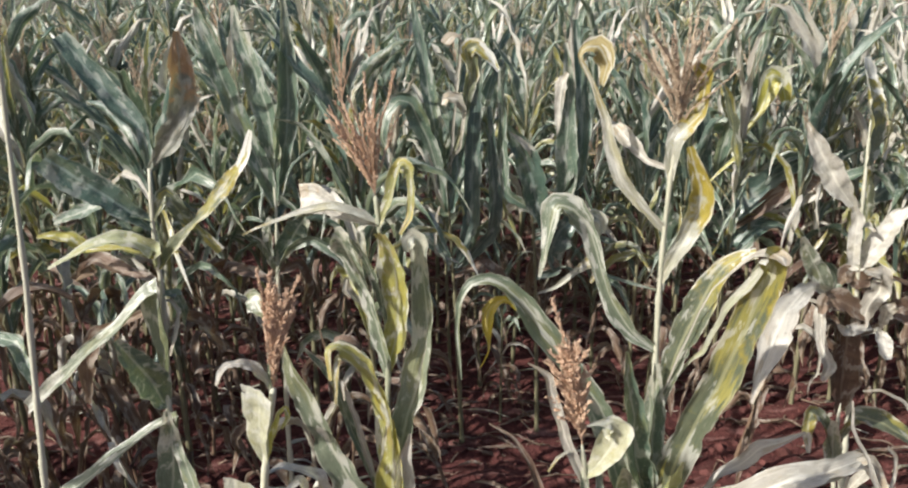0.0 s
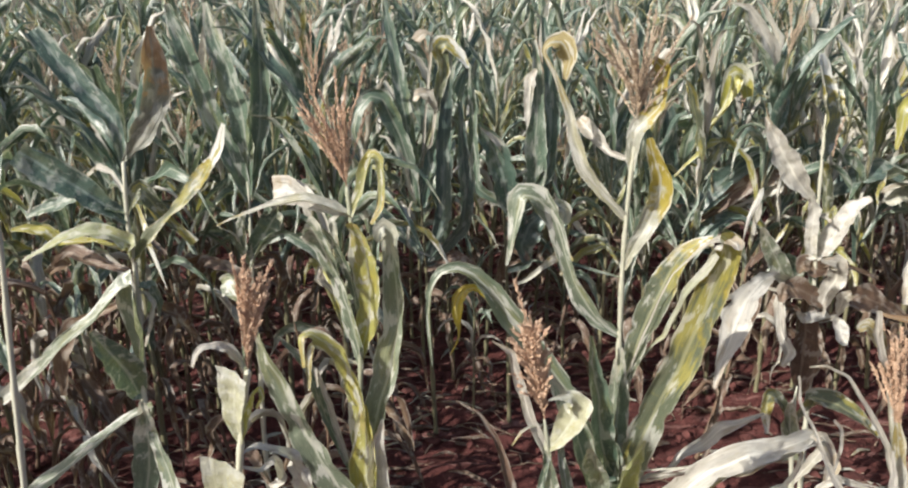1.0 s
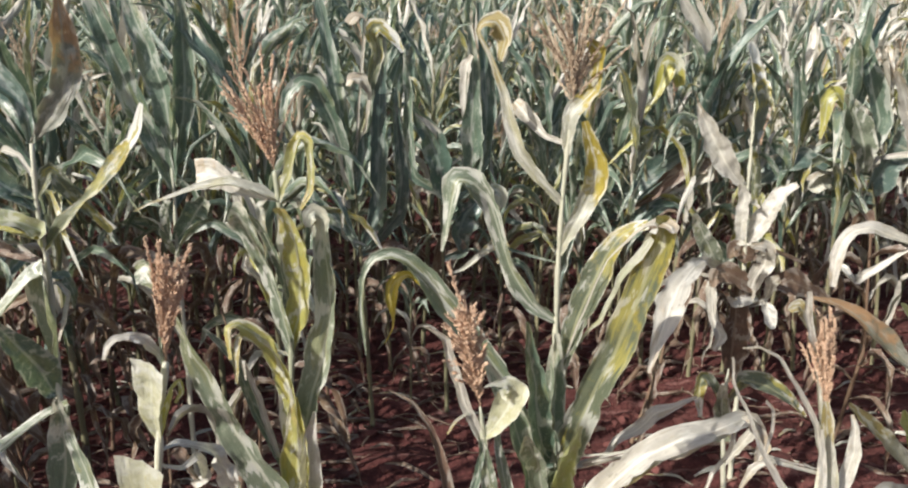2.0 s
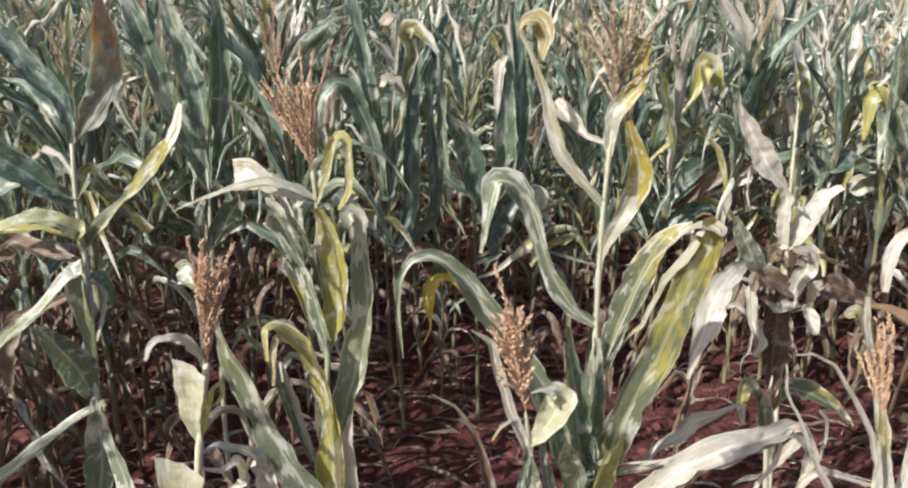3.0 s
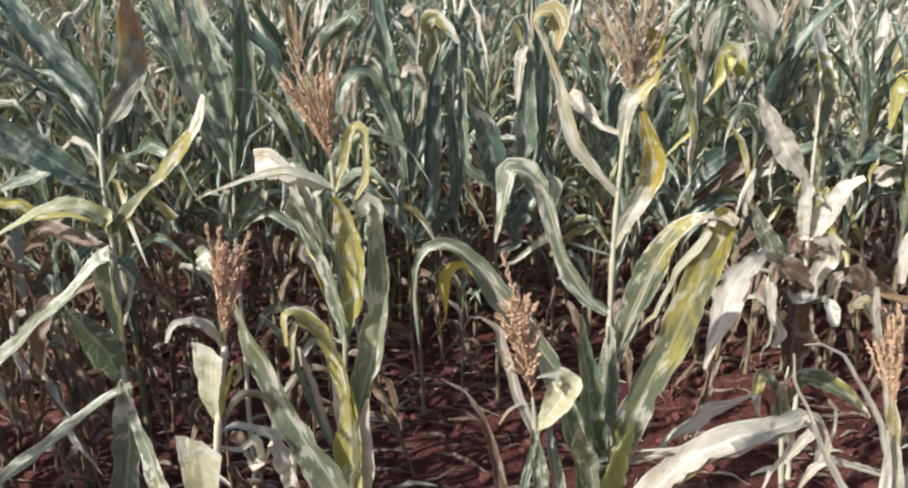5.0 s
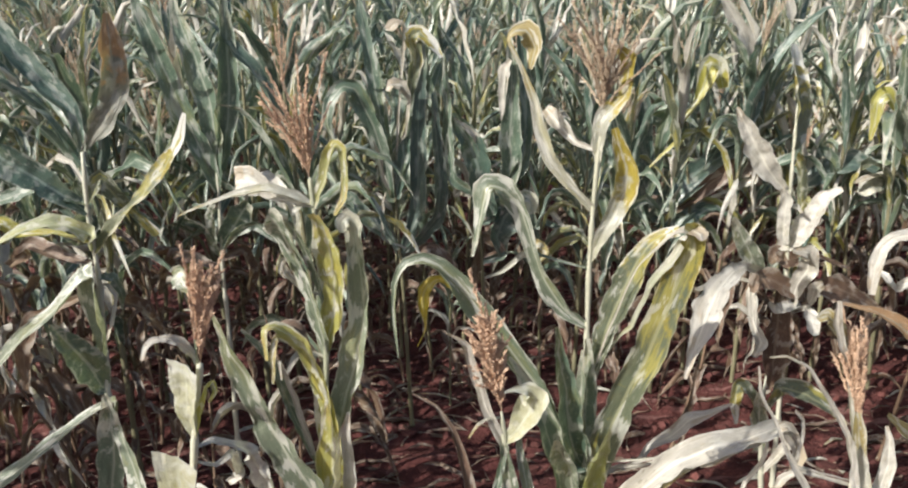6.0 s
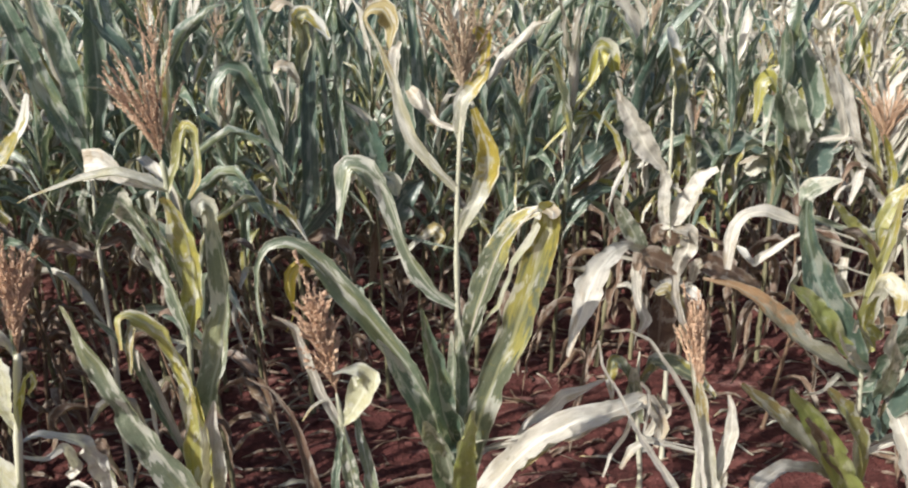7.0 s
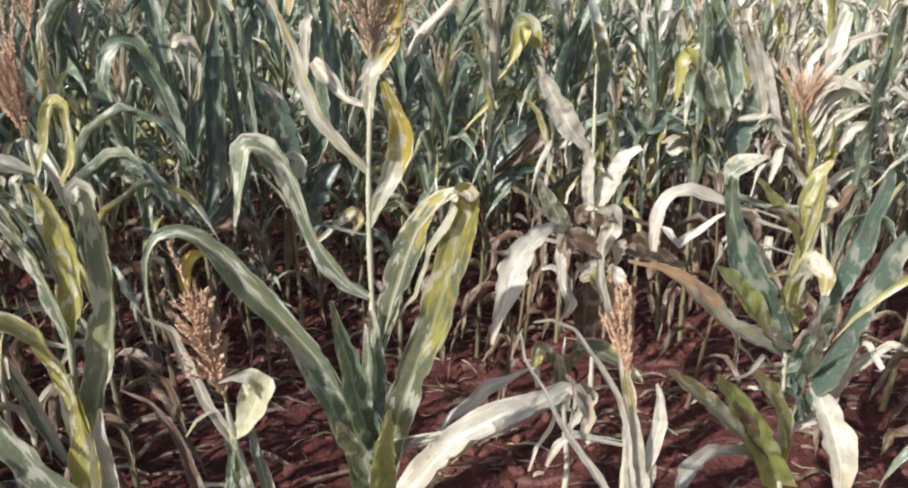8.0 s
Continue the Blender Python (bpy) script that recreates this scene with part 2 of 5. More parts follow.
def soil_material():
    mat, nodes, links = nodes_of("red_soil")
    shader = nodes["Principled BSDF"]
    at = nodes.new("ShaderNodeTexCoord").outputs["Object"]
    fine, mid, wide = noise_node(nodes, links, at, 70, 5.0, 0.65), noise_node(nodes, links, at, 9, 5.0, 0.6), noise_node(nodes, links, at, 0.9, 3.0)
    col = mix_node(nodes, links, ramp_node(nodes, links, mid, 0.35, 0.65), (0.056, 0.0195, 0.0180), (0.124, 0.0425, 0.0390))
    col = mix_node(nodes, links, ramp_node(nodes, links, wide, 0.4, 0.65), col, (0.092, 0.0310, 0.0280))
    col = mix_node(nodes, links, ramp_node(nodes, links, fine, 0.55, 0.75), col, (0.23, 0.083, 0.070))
    # pale crusted streaks and dark strips: sunlit and shaded bands painted into the soil
    crust_shade_at = nodes.new("ShaderNodeMapping")
    crust_shade_at.inputs["Scale"].default_value = (2.5, 17.0, 1.0)
    links.new(at, crust_shade_at.inputs["Vector"])
    crust_shade = noise_node(nodes, links, crust_shade_at.outputs[0], 1.0, 4.0, 0.6)
    col = mix_node(nodes, links, math_node(nodes, links, "MULTIPLY", ramp_node(nodes, links, crust_shade, 0.56, 0.66), 0.7), col, (0.29, 0.155, 0.14))
    col = mix_node(nodes, links, math_node(nodes, links, "MULTIPLY", ramp_node(nodes, links, crust_shade, 0.46, 0.36), 0.6), col, (0.034, 0.0120, 0.0110))
    links.new(col, shader.inputs["Base Color"])
    shader.inputs["Roughness"].default_value = 0.95
    shader.inputs["Specular IOR Level"].default_value = 0.2
    bump = nodes.new("ShaderNodeBump")
    bump.inputs["Strength"].default_value, bump.inputs["Distance"].default_value = 1.0, 0.04
    links.new(math_node(nodes, links, "ADD", math_node(nodes, links, "MULTIPLY", fine, 0.4), mid), bump.inputs["Height"])
    links.new(bump.outputs[0], shader.inputs["Normal"])
    return mat


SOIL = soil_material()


# ---- mesh helpers ----
def mesh_of(name, verts, faces, material, uvs=None, smooth=True):
    """One mesh; uvs has one pair for each vertex."""
    me = bpy.data.meshes.new(name)
    me.from_pydata([tuple(v) for v in verts], [], [tuple(f) for f in faces])
    if uvs is not None:
        layer = me.uv_layers.new(name="UVMap")
        index = np.empty(len(me.loops), np.int32)
        me.loops.foreach_get("vertex_index", index)
        layer.data.foreach_set("uv", np.asarray(uvs, np.float32)[index].ravel())
    me.polygons.foreach_set("use_smooth", [smooth] * len(me.polygons))
    me.materials.append(material)
    me.update()
    return me


def part(name, mesh, parent, at=(0, 0, 0), label=""):
    ob = new(name, mesh)
    ob.parent = parent
    ob.location = at
    return tagged(ob, label=label)


def glide(points, count, ease=0.24):
    """count points evenly along a smooth curve through points; a small ease leaves it kinked."""
    p = [Vector(q) for q in points]
    p = [p[0] * 2 - p[1]] + p + [p[-1] * 2 - p[-2]]
    fine = []
    for i in range(1, len(p) - 2):
        for k in range(8):
            s = k / 8
            go, come = (p[i + 1] - p[i - 1]) * ease, (p[i + 2] - p[i]) * ease
            fine.append((2 * s ** 3 - 3 * s * s + 1) * p[i] + (s ** 3 - 2 * s * s + s) * go + (3 * s * s - 2 * s ** 3) * p[i + 1] + (s ** 3 - s * s) * come)
    fine.append(p[-2])
    fine = np.array([tuple(q) for q in fine])
    far = np.concatenate(([0], np.cumsum(np.linalg.norm(np.diff(fine, axis=0), axis=1))))
    want = np.linspace(0, far[-1], count)
    return np.stack([np.interp(want, far, fine[:, k]) for k in range(3)], 1)


def leaf_grid(segments, width, face, twist, chance, rings=18, ribs=7, groove=0.5, ragged=False):
    """A blade that leaves the stalk and follows segments (length, rise, heading in degrees and, for blades shaped to
    fit the camera's view, the width at the segment's end); its upper side looks towards face."""
    shaped = len(segments[0]) == 4
    at, points = Vector((0, 0, 0)), [(0, 0, 0)]
    for length, rise, heading in (g[:3] for g in segments):
        a, b = radians(rise), radians(heading)
        at = at + length * Vector((math.cos(a) * math.cos(b), math.cos(a) * math.sin(b), math.sin(a)))
        points.append(tuple(at))
    line = glide(points, rings, 0.15 if shaped else 0.24)
    chance_at = chance.uniform(0, 99)
    steps = np.cumsum([0.0] + [g[0] for g in segments])
    steps, broad = steps / steps[-1], [width] + [g[-1] for g in segments]
    if shaped:
        width = max(broad)
    slim = min(1.0, 0.12 * sum(g[0] for g in segments) / width)
    shake = (0.35 if shaped else 1.0) * slim * 0.020 * min(0.5, sum(g[0] for g in segments))
    for i in range(2, rings):
        way = noise.noise_vector((i * 7.0 / rings, chance_at, 3.1))
        line[i] += np.array(way) * shake * min(1.0, 4 * i / rings)
    tangent = np.gradient(line, axis=0)
    tangent /= np.linalg.norm(tangent, axis=1)[:, None]
    fa, fe = radians(face[0]), radians(face[1])
    look_to = np.array((math.cos(fe) * math.cos(fa), math.cos(fe) * math.sin(fa), math.sin(fe)))
    phase, waves, depth = chance.uniform(0, 6.28), chance.uniform(2.5, 6.0), (0.6 if shaped else 1.0) * slim * chance.uniform(0.03, 0.12)
    wander = chance.uniform(-9, 9) if shaped else chance.uniform(-26, 26) * (0.6 if ribs > 5 else 1.0)
    groove *= chance.uniform(0.35, 1.0) if shaped else chance.uniform(0.6, 1.6)
    crumple, where = (chance.uniform(0.12, 0.22) if shaped else chance.uniform(0.07, 0.17)), chance.uniform(0, 90)
    size = max(0.25, float(np.linalg.norm(line[0] - line[-1])))
    nicks = max(4, min(rings, int(sum(g[0] for g in segments) / 0.016)))
    nick = [[-4.5 if chance.random() < (0.16 if ragged else 0.11 if shaped else 0.055) else chance.uniform(-1, 1) for _ in range(nicks)] for _ in range(2)]
    folds = [(chance.uniform(0.25, 0.95), chance.choice((-1, 1)) * chance.uniform(10, 24) * (0.3 if shaped else 0.45 if ribs > 5 else 1.7)) for _ in range(chance.randint(1, 3))]
    if ragged:
        crumple *= 1.3 if shaped else 1.9
        folds = [(c, (1.3 if shaped else 2.0) * a) for c, a in folds]
    roll, half = (chance.uniform(0.3, 1.2), chance.uniform(0.3, 1.2)), (ribs - 1) // 2
    if shaped and broad[-1] > 0.8 * width:
        # a broken-off blade: flat, with a straight cut end
        roll, folds, groove, wander, nick = (0.15, 0.15), [], 0.3, 0.0, [[0.0] * nicks] * 2
        crumple *= 0.5
    verts, uvs = [], []
    for i in range(rings):
        s = i / (rings - 1)
        t = tangent[i]
        side = np.cross(t, look_to)
        side /= max(np.linalg.norm(side), 1e-3)
        up = np.cross(side, t)
        turn = radians(twist * s + wander * math.sin(3 * s + phase) + sum(a * min(1.0, max(0.0, (s - c) / 0.07)) for c, a in folds))
        side, up = side * math.cos(turn) + up * math.sin(turn), up * math.cos(turn) - side * math.sin(turn)
        if shaped:
            w = np.interp(s, steps, broad) / width
        else:
            w = (0.42 + 0.58 * min(1.0, s / 0.28)) * (1 - max(0.0, (s - 0.35) / 0.65) ** 2.0) + 0.02
        w *= width if shaped and sum(g[0] for g in segments) < 0.3 else width * (1 + 0.07 * math.sin(9 * s + phase) + 0.05 * math.sin(23 * s + 2 * phase))
        valley = min(0.8, groove * (1.4 - 0.8 * s))
        w *= 1.06 if shaped else 2.0 * math.cos(valley) / (1.0 + math.cos(valley))
        profile = []
        for edge in (0, 1):
            curl = roll[edge] * (0.35 + 1.6 * abs(noise.noise((s * size * 7, where + 31 * edge, 2.0)))) * min(1.0, 3 * s)
            x, z, row = 0.0, 0.0, [(0.0, 0.0)]
            for j in range(half):
                angle = valley + curl * max(0.0, ((j + 0.5) / half - 0.45) / 0.55)
                x, z = x + math.cos(angle) / half, z + math.sin(angle) / half
                row.append((x, z))
            scale = 1.0 / max(0.55, max(q[0] for q in row))
            profile.append([(a * scale, b * scale) for a, b in row])
        for k in range(ribs):
            u = 2 * k / (ribs - 1) - 1
            ripple = depth * w * u * u * math.sin(6.28 * waves * s + phase + (1.7 if u > 0 else 0.0))
            flat, rise = profile[u > 0][abs(k - half)]
            lift = 0.5 * w * rise + ripple + crumple * min(w, 0.03) * (noise.noise((s * size * 22, u * 1.6, where)) + 0.45 * noise.noise((s * size * 55, u * 2.6, where + 7)))
            lift += (0.018 if shaped else 0.05) * w * math.sin(2.3 * k + phase + 1.5 * s) * (1 - abs(u) * 0.5)
            flat *= -1 if u < 0 else 1
            if abs(u) == 1:
                flat *= 1 + (0.05 if shaped else 0.12 if width < 0.045 else 0.07) * np.interp(s * (nicks - 1), range(nicks), nick[u > 0])
            verts.append(line[i] + side * (0.5 * w * flat) + up * lift)
            uvs.append((k / (ribs - 1), s))
    faces = [(i * ribs + k, i * ribs + k + 1, (i + 1) * ribs + k + 1, (i + 1) * ribs + k) for i in range(rings - 1) for k in range(ribs - 1)]
    return np.array(verts), faces, uvs


def tube(line, radii, sides=8):
    """A closed tube round a line of points."""
    line = np.array(line)
    tangent = np.gradient(line, axis=0)
    tangent /= np.linalg.norm(tangent, axis=1)[:, None]
    verts, faces = [], []
    for p, t, r in zip(line, tangent, radii):
        a = np.cross(t, (0.31, 0.95, 0.05))
        a /= np.linalg.norm(a)
        b = np.cross(t, a)
        verts += [p + r * (a * math.cos(6.2832 * k / sides) + b * math.sin(6.2832 * k / sides)) for k in range(sides)]
    n = len(line)
    for i in range(n - 1):
        for k in range(sides):
            m = (k + 1) % sides
            faces.append((i * sides + k, i * sides + m, (i + 1) * sides + m, (i + 1) * sides + k))
    faces.append(tuple(range(sides - 1, -1, -1)))
    faces.append(tuple((n - 1) * sides + k for k in range(sides)))
    return verts, faces


def stalk_grid(bends, thick, chance, sides=8):
    """A jointed stalk through (height, sideways) bends."""
    zs, xs = [b[0] for b in bends], [b[1] for b in bends]
    top, z, line, radii = zs[-1], 0.0, [], []
    while z < top:
        r = thick * (1 - 0.55 * z / top)
        for dz, swell in ((0.0, 1.28), (0.012, 1.3), (0.022, 1.0), (0.07, 0.97)):
            if z + dz < top:
                line.append((np.interp(z + dz, zs, xs), 0.0, z + dz))
                radii.append(r * swell)
        z += chance.uniform(0.10, 0.15)
    line.append((xs[-1], 0.0, top))
    radii.append(thick * 0.16)
    return tube(line, radii, sides)


def spikelets(line, size, every, chance):
    """A tassel branch: a thin stem set with small pointed grains of chaff."""
    n = len(line)
    verts, faces = tube(line, [0.0009] * n, 4)
    verts = list(verts)
    length = float(np.sum(np.linalg.norm(np.diff(line, axis=0), axis=1)))
    count = max(4, int(length / every))
    for c in range(count):
        s = 0.12 + 0.88 * c / count
        i = min(n - 2, int(s * (n - 1)))
        p = line[i] + (line[i + 1] - line[i]) * (s * (n - 1) - i)
        t = line[i + 1] - line[i]
        t = t / np.linalg.norm(t)
        out = np.array([chance.uniform(-1, 1) for _ in range(3)])
        out -= t * (out @ t)
        out /= np.linalg.norm(out) + 1e-6
        way = t * 0.9 + out * 0.48
        way /= np.linalg.norm(way)
        a = np.cross(way, out)
        a /= np.linalg.norm(a) + 1e-6
        b = np.cross(way, a)
        k, g = len(verts), size * chance.uniform(0.7, 1.2)
        mid = p + way * g * 0.45
        verts += [p, mid + a * g * 0.17, mid + b * g * 0.17, mid - a * g * 0.17, mid - b * g * 0.17, p + way * g]
        faces += [(k, k + 2, k + 1), (k, k + 3, k + 2), (k, k + 4, k + 3), (k, k + 1, k + 4),
                  (k + 5, k + 1, k + 2), (k + 5, k + 2, k + 3), (k + 5, k + 3, k + 4), (k + 5, k + 4, k + 1)]
    return verts, faces


def tassel_branches(length, count, spread, lean, chance, wedge=False):
    """The lines of a tassel's branches: one upright spike, the others spreading by about spread degrees;
    in a wedge they are short and set all along the spike."""
    lines = []
    for c in range(count):
        if c == 0:
            root, size, off, round_ = 0.0, length, 0.0, 0.0
        else:
            root, size = length * 0.34 * c / count, length * chance.uniform(0.5, 0.85)
            if wedge:
                root, size = length * (0.02 + 0.5 * c / count), length * chance.uniform(0.2, 0.34) * (1 - 0.45 * c / count)
            off, round_ = spread * chance.uniform(0.5, 1.3), 2.4 * c + chance.uniform(-0.4, 0.4)
        bow = chance.uniform(0.0, 1.6)
        p, line, stray = np.array((0.0, 0.0, 0.0)), [], np.array([chance.uniform(-0.16, 0.16) for _ in range(3)]) * min(1.0, spread / 22)
        for k in range(8):
            line.append(p.copy())
            droop = off * (1 + (bow if c else 0.0) * k / 8)
            way = np.array((math.sin(radians(droop)) * math.cos(round_), math.sin(radians(droop)) * math.sin(round_), math.cos(radians(droop))))
            a = radians(lean * (0.6 + 0.8 * k / 8))
            way = np.array((way[0] * math.cos(a) + way[2] * math.sin(a), way[1], way[2] * math.cos(a) - way[0] * math.sin(a)))
            stray = stray * 0.75 + np.array([chance.uniform(-0.10, 0.10) for _ in range(3)]) * min(1.0, spread / 18)
            p = p + (way + stray) * size / 7
        line = np.array(line)
        low = np.array((math.sin(radians(lean * 0.7)), 0.0, math.cos(radians(lean * 0.7)))) * root
        lines.append(line + low)
    return lines


def leaf(height, kind, width, segments, face=(-90, 55), twist=0.0):
    return height, kind, width, segments, face, twist


plant_count = 0


def plant(x, y, label, bends, leaves, tassel=None, thick=0.009, dry=False, group="", rings=52, ribs=9):
    """One maize plant: a jointed stalk, its leaves and, on some, a tassel of branches."""
    global plant_count
    plant_count += 1
    chance = random.Random(100 + plant_count)
    root = new("maize_plant")
    root.location = (x, y, 0)
    tagged(root, label, "plant", group)
    zs, xs = [b[0] for b in bends], [b[1] for b in bends]
    part("stalk", mesh_of("stalk", *stalk_grid(bends, thick, chance), STALK_DRY if dry else STALK_FIELD_SHADED if group or y > 2.3 else STALK), root)
    names = {"g": "", "b": "", "k": "", "v": "bright yellow-green leaf", "c": "cream-coloured leaf", "u": "pale leaf with yellow end", "m": "green leaf turning yellow", "y": "yellowing leaf", "z": "bright yellow withered leaf tip", "d": "bleached dry leaf", "o": "pale leaf with scorched tip", "q": "grey-green leaf with orange dead tip", "p": "pale yellowish green leaf", "n": "brown dead leaf", "w": "grey-green leaf with bleached patches"}
    for height, kind, width, segments, face, twist in leaves:
        verts, faces, uvs = leaf_grid(segments, width, face, twist, chance, rings, ribs, ragged=kind in "dn" and width < 0.055)
        part("leaf", mesh_of("leaf", verts, faces, LEAF[kind], uvs), root, (float(np.interp(height, zs, xs)), 0, height), names[kind])
    if tassel:
        length, count, spread, lean = tassel[:4]
        pale, wedge = (*tassel[4:], False, False)[:2]
        lines = tassel_branches(length, count, spread, lean, chance, wedge)
        holder = None
        if group:
            verts, faces = [], []
            for line in lines:
                v1, f1 = spikelets(line, 0.009, 0.005, chance)
                faces += [tuple(i + len(verts) for i in f) for f in f1]
                verts += v1
            part("tassel", mesh_of("tassel", verts, faces, TASSEL_PALE if plant_count % 2 else TASSEL, smooth=False), root, (xs[-1], 0, zs[-1]), "dry feathery tassel")
            lines = []
        for line in lines:
            mesh = mesh_of("branch", *spikelets(line, 0.0082, 0.0019, chance), TASSEL_PALE if pale else TASSEL, smooth=False)
            if holder is None:
                holder = part("tassel", mesh, root, (xs[-1], 0, zs[-1]), "dry feathery tassel")
            else:
                part("branch", mesh, holder)
    return root


# ---- ground: one sheet of red soil out to the horizon ----
def soil_height(x, y):
    near = math.exp(-((x - 0.4) ** 2 + (y - 2.5) ** 2) / 60.0)
    row = 0.018 * math.cos(6.2832 * (y - 1.37) / 0.68)
    lump = noise.noise((x * 3.1, y * 3.1, 0.3)) * 0.03 + noise.noise((x * 9.0, y * 12.0, 4.0)) * 0.022 + noise.noise((x * 22.0, y * 30.0, 7.0)) * 0.013 + noise.noise((x * 2.4, y * 15.0, 9.0)) * 0.03
    return (row + lump) * near - 0.012


def ground():
    def lines(low, high, step):
        mid = list(np.arange(low, high, step))
        d, out = step, []
        edge = 0.0
        while edge < 1500:
            d *= 1.22
            edge += d
            out.append(edge)
        return [low - o for o in reversed(out)] + mid + [mid[-1] + o for o in out]
    xs, ys = lines(-2.2, 3.4, 0.024), lines(0.9, 5.0, 0.024)
    verts = [(x, y, soil_height(x, y)) for y in ys for x in xs]
    n = len(xs)
    faces = [(j * n + i, j * n + i + 1, (j + 1) * n + i + 1, (j + 1) * n + i) for j in range(len(ys) - 1) for i in range(n - 1)]
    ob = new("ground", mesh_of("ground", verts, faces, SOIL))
    tagged(ob, "dry crumbly dark red farm soil between crop rows", "soil", kind="structure")


ground()

# ---- the plants of the near rows ----
plant(-0.320, 0.814, "small stunted maize plant with a dry orange tassel",
      [(0.00, 0.000), (0.88, 0.072), (1.00, 0.092), (1.07, 0.103), (1.15, 0.120)],
      [
          leaf(0.85, "c", 0.024, [(0.014, 20, 180, 0.040), (0.080, 74, -49, 0.051), (0.057, 71, -65, 0.061), (0.049, 67, -61, 0.069)], face=(-100, 20)),
          leaf(1.03, "c", 0.010, [(0.048, 78, -97, 0.031), (0.048, 75, -52, 0.045), (0.041, 73, -56, 0.052)], face=(-112, 20)),
          leaf(1.03, "y", 0.007, [(0.048, 70, -14, 0.010), (0.041, 70, -16, 0.007), (0.017, 41, -19, 0.007), (0.015, -71, -56, 0.007), (0.017, -50, -158, 0.004)]),
          leaf(1.14, "d", 0.006, [(0.021, 73, 180, 0.010), (0.028, 58, -147, 0.016), (0.021, 37, -151, 0.014), (0.019, 2, -155, 0.010), (0.013, -37, -131, 0.008), (0.016, -56, -115, 0.004)], face=(-100, 60)),
          leaf(1.12, "w", 0.004, [(0.128, 86, 0, 0.006), (0.020, 56, 144, 0.021), (0.016, 35, 150, 0.031), (0.014, -27, 148, 0.024)], face=(-120, 20)),
          leaf(1.01, "d", 0.004, [(0.029, 0, 44, 0.012), (0.037, -32, 40, 0.011), (0.039, -47, 49, 0.022), (0.057, -68, 70, 0.033), (0.069, -73, 75, 0.026)], face=(-100, 60)),
          leaf(0.99, "d", 0.004, [(0.042, -37, 48, 0.007), (0.030, 6, 56, 0.013), (0.057, -64, 90, 0.017), (0.052, -45, 136, 0.010)], face=(-60, 40)),
      ], tassel=(0.150, 44, 9, 11))
plant(0.278, 0.777, "short maize plant with a dense pinkish drying tassel",
      [(0.00, 0.000), (0.88, -0.035), (0.98, -0.046), (1.04, -0.055), (1.08, -0.058)],
      [
          leaf(1.02, "d", 0.010, [(0.063, 68, -170, 0.014), (0.068, 73, -169, 0.013), (0.046, 76, -159, 0.010), (0.017, 45, -161, 0.005), (0.020, 37, -166, 0.002)], face=(-115, 25)),
          leaf(1.03, "c", 0.008, [(0.028, 53, -24, 0.023), (0.035, 62, -24, 0.036), (0.031, 67, -34, 0.036), (0.021, 52, -148, 0.020), (0.022, 11, -162, 0.006), (0.015, -1, -154, 0.002)], face=(-115, 35)),
          leaf(0.90, "w", 0.025, [(0.067, 80, -138, 0.022), (0.075, 80, -144, 0.010)], face=(-100, 20)),
          leaf(0.89, "w", 0.013, [(0.023, 20, 0, 0.021), (0.076, 81, 145, 0.015), (0.050, 78, 142, 0.010), (0.039, 78, 126, 0.004)], face=(-90, 20)),
          leaf(0.89, "g", 0.008, [(0.038, 19, -180, 0.014), (0.075, 80, -31, 0.011), (0.044, 79, -57, 0.007), (0.029, 71, -135, 0.002)]),
          leaf(1.07, "o", 0.003, [(0.022, 7, -162, 0.004), (0.016, -17, -155, 0.004), (0.022, -48, -153, 0.002)]),
          leaf(0.89, "n", 0.012, [(0.063, 19, 180, 0.021), (0.067, 78, 155, 0.014), (0.031, 74, 136, 0.012), (0.040, 69, 155, 0.008), (0.043, 54, 166, 0.005), (0.035, 31, 168, 0.002)], face=(-70, 30)),
      ], tassel=(0.235, 80, 20, -13, False, True))
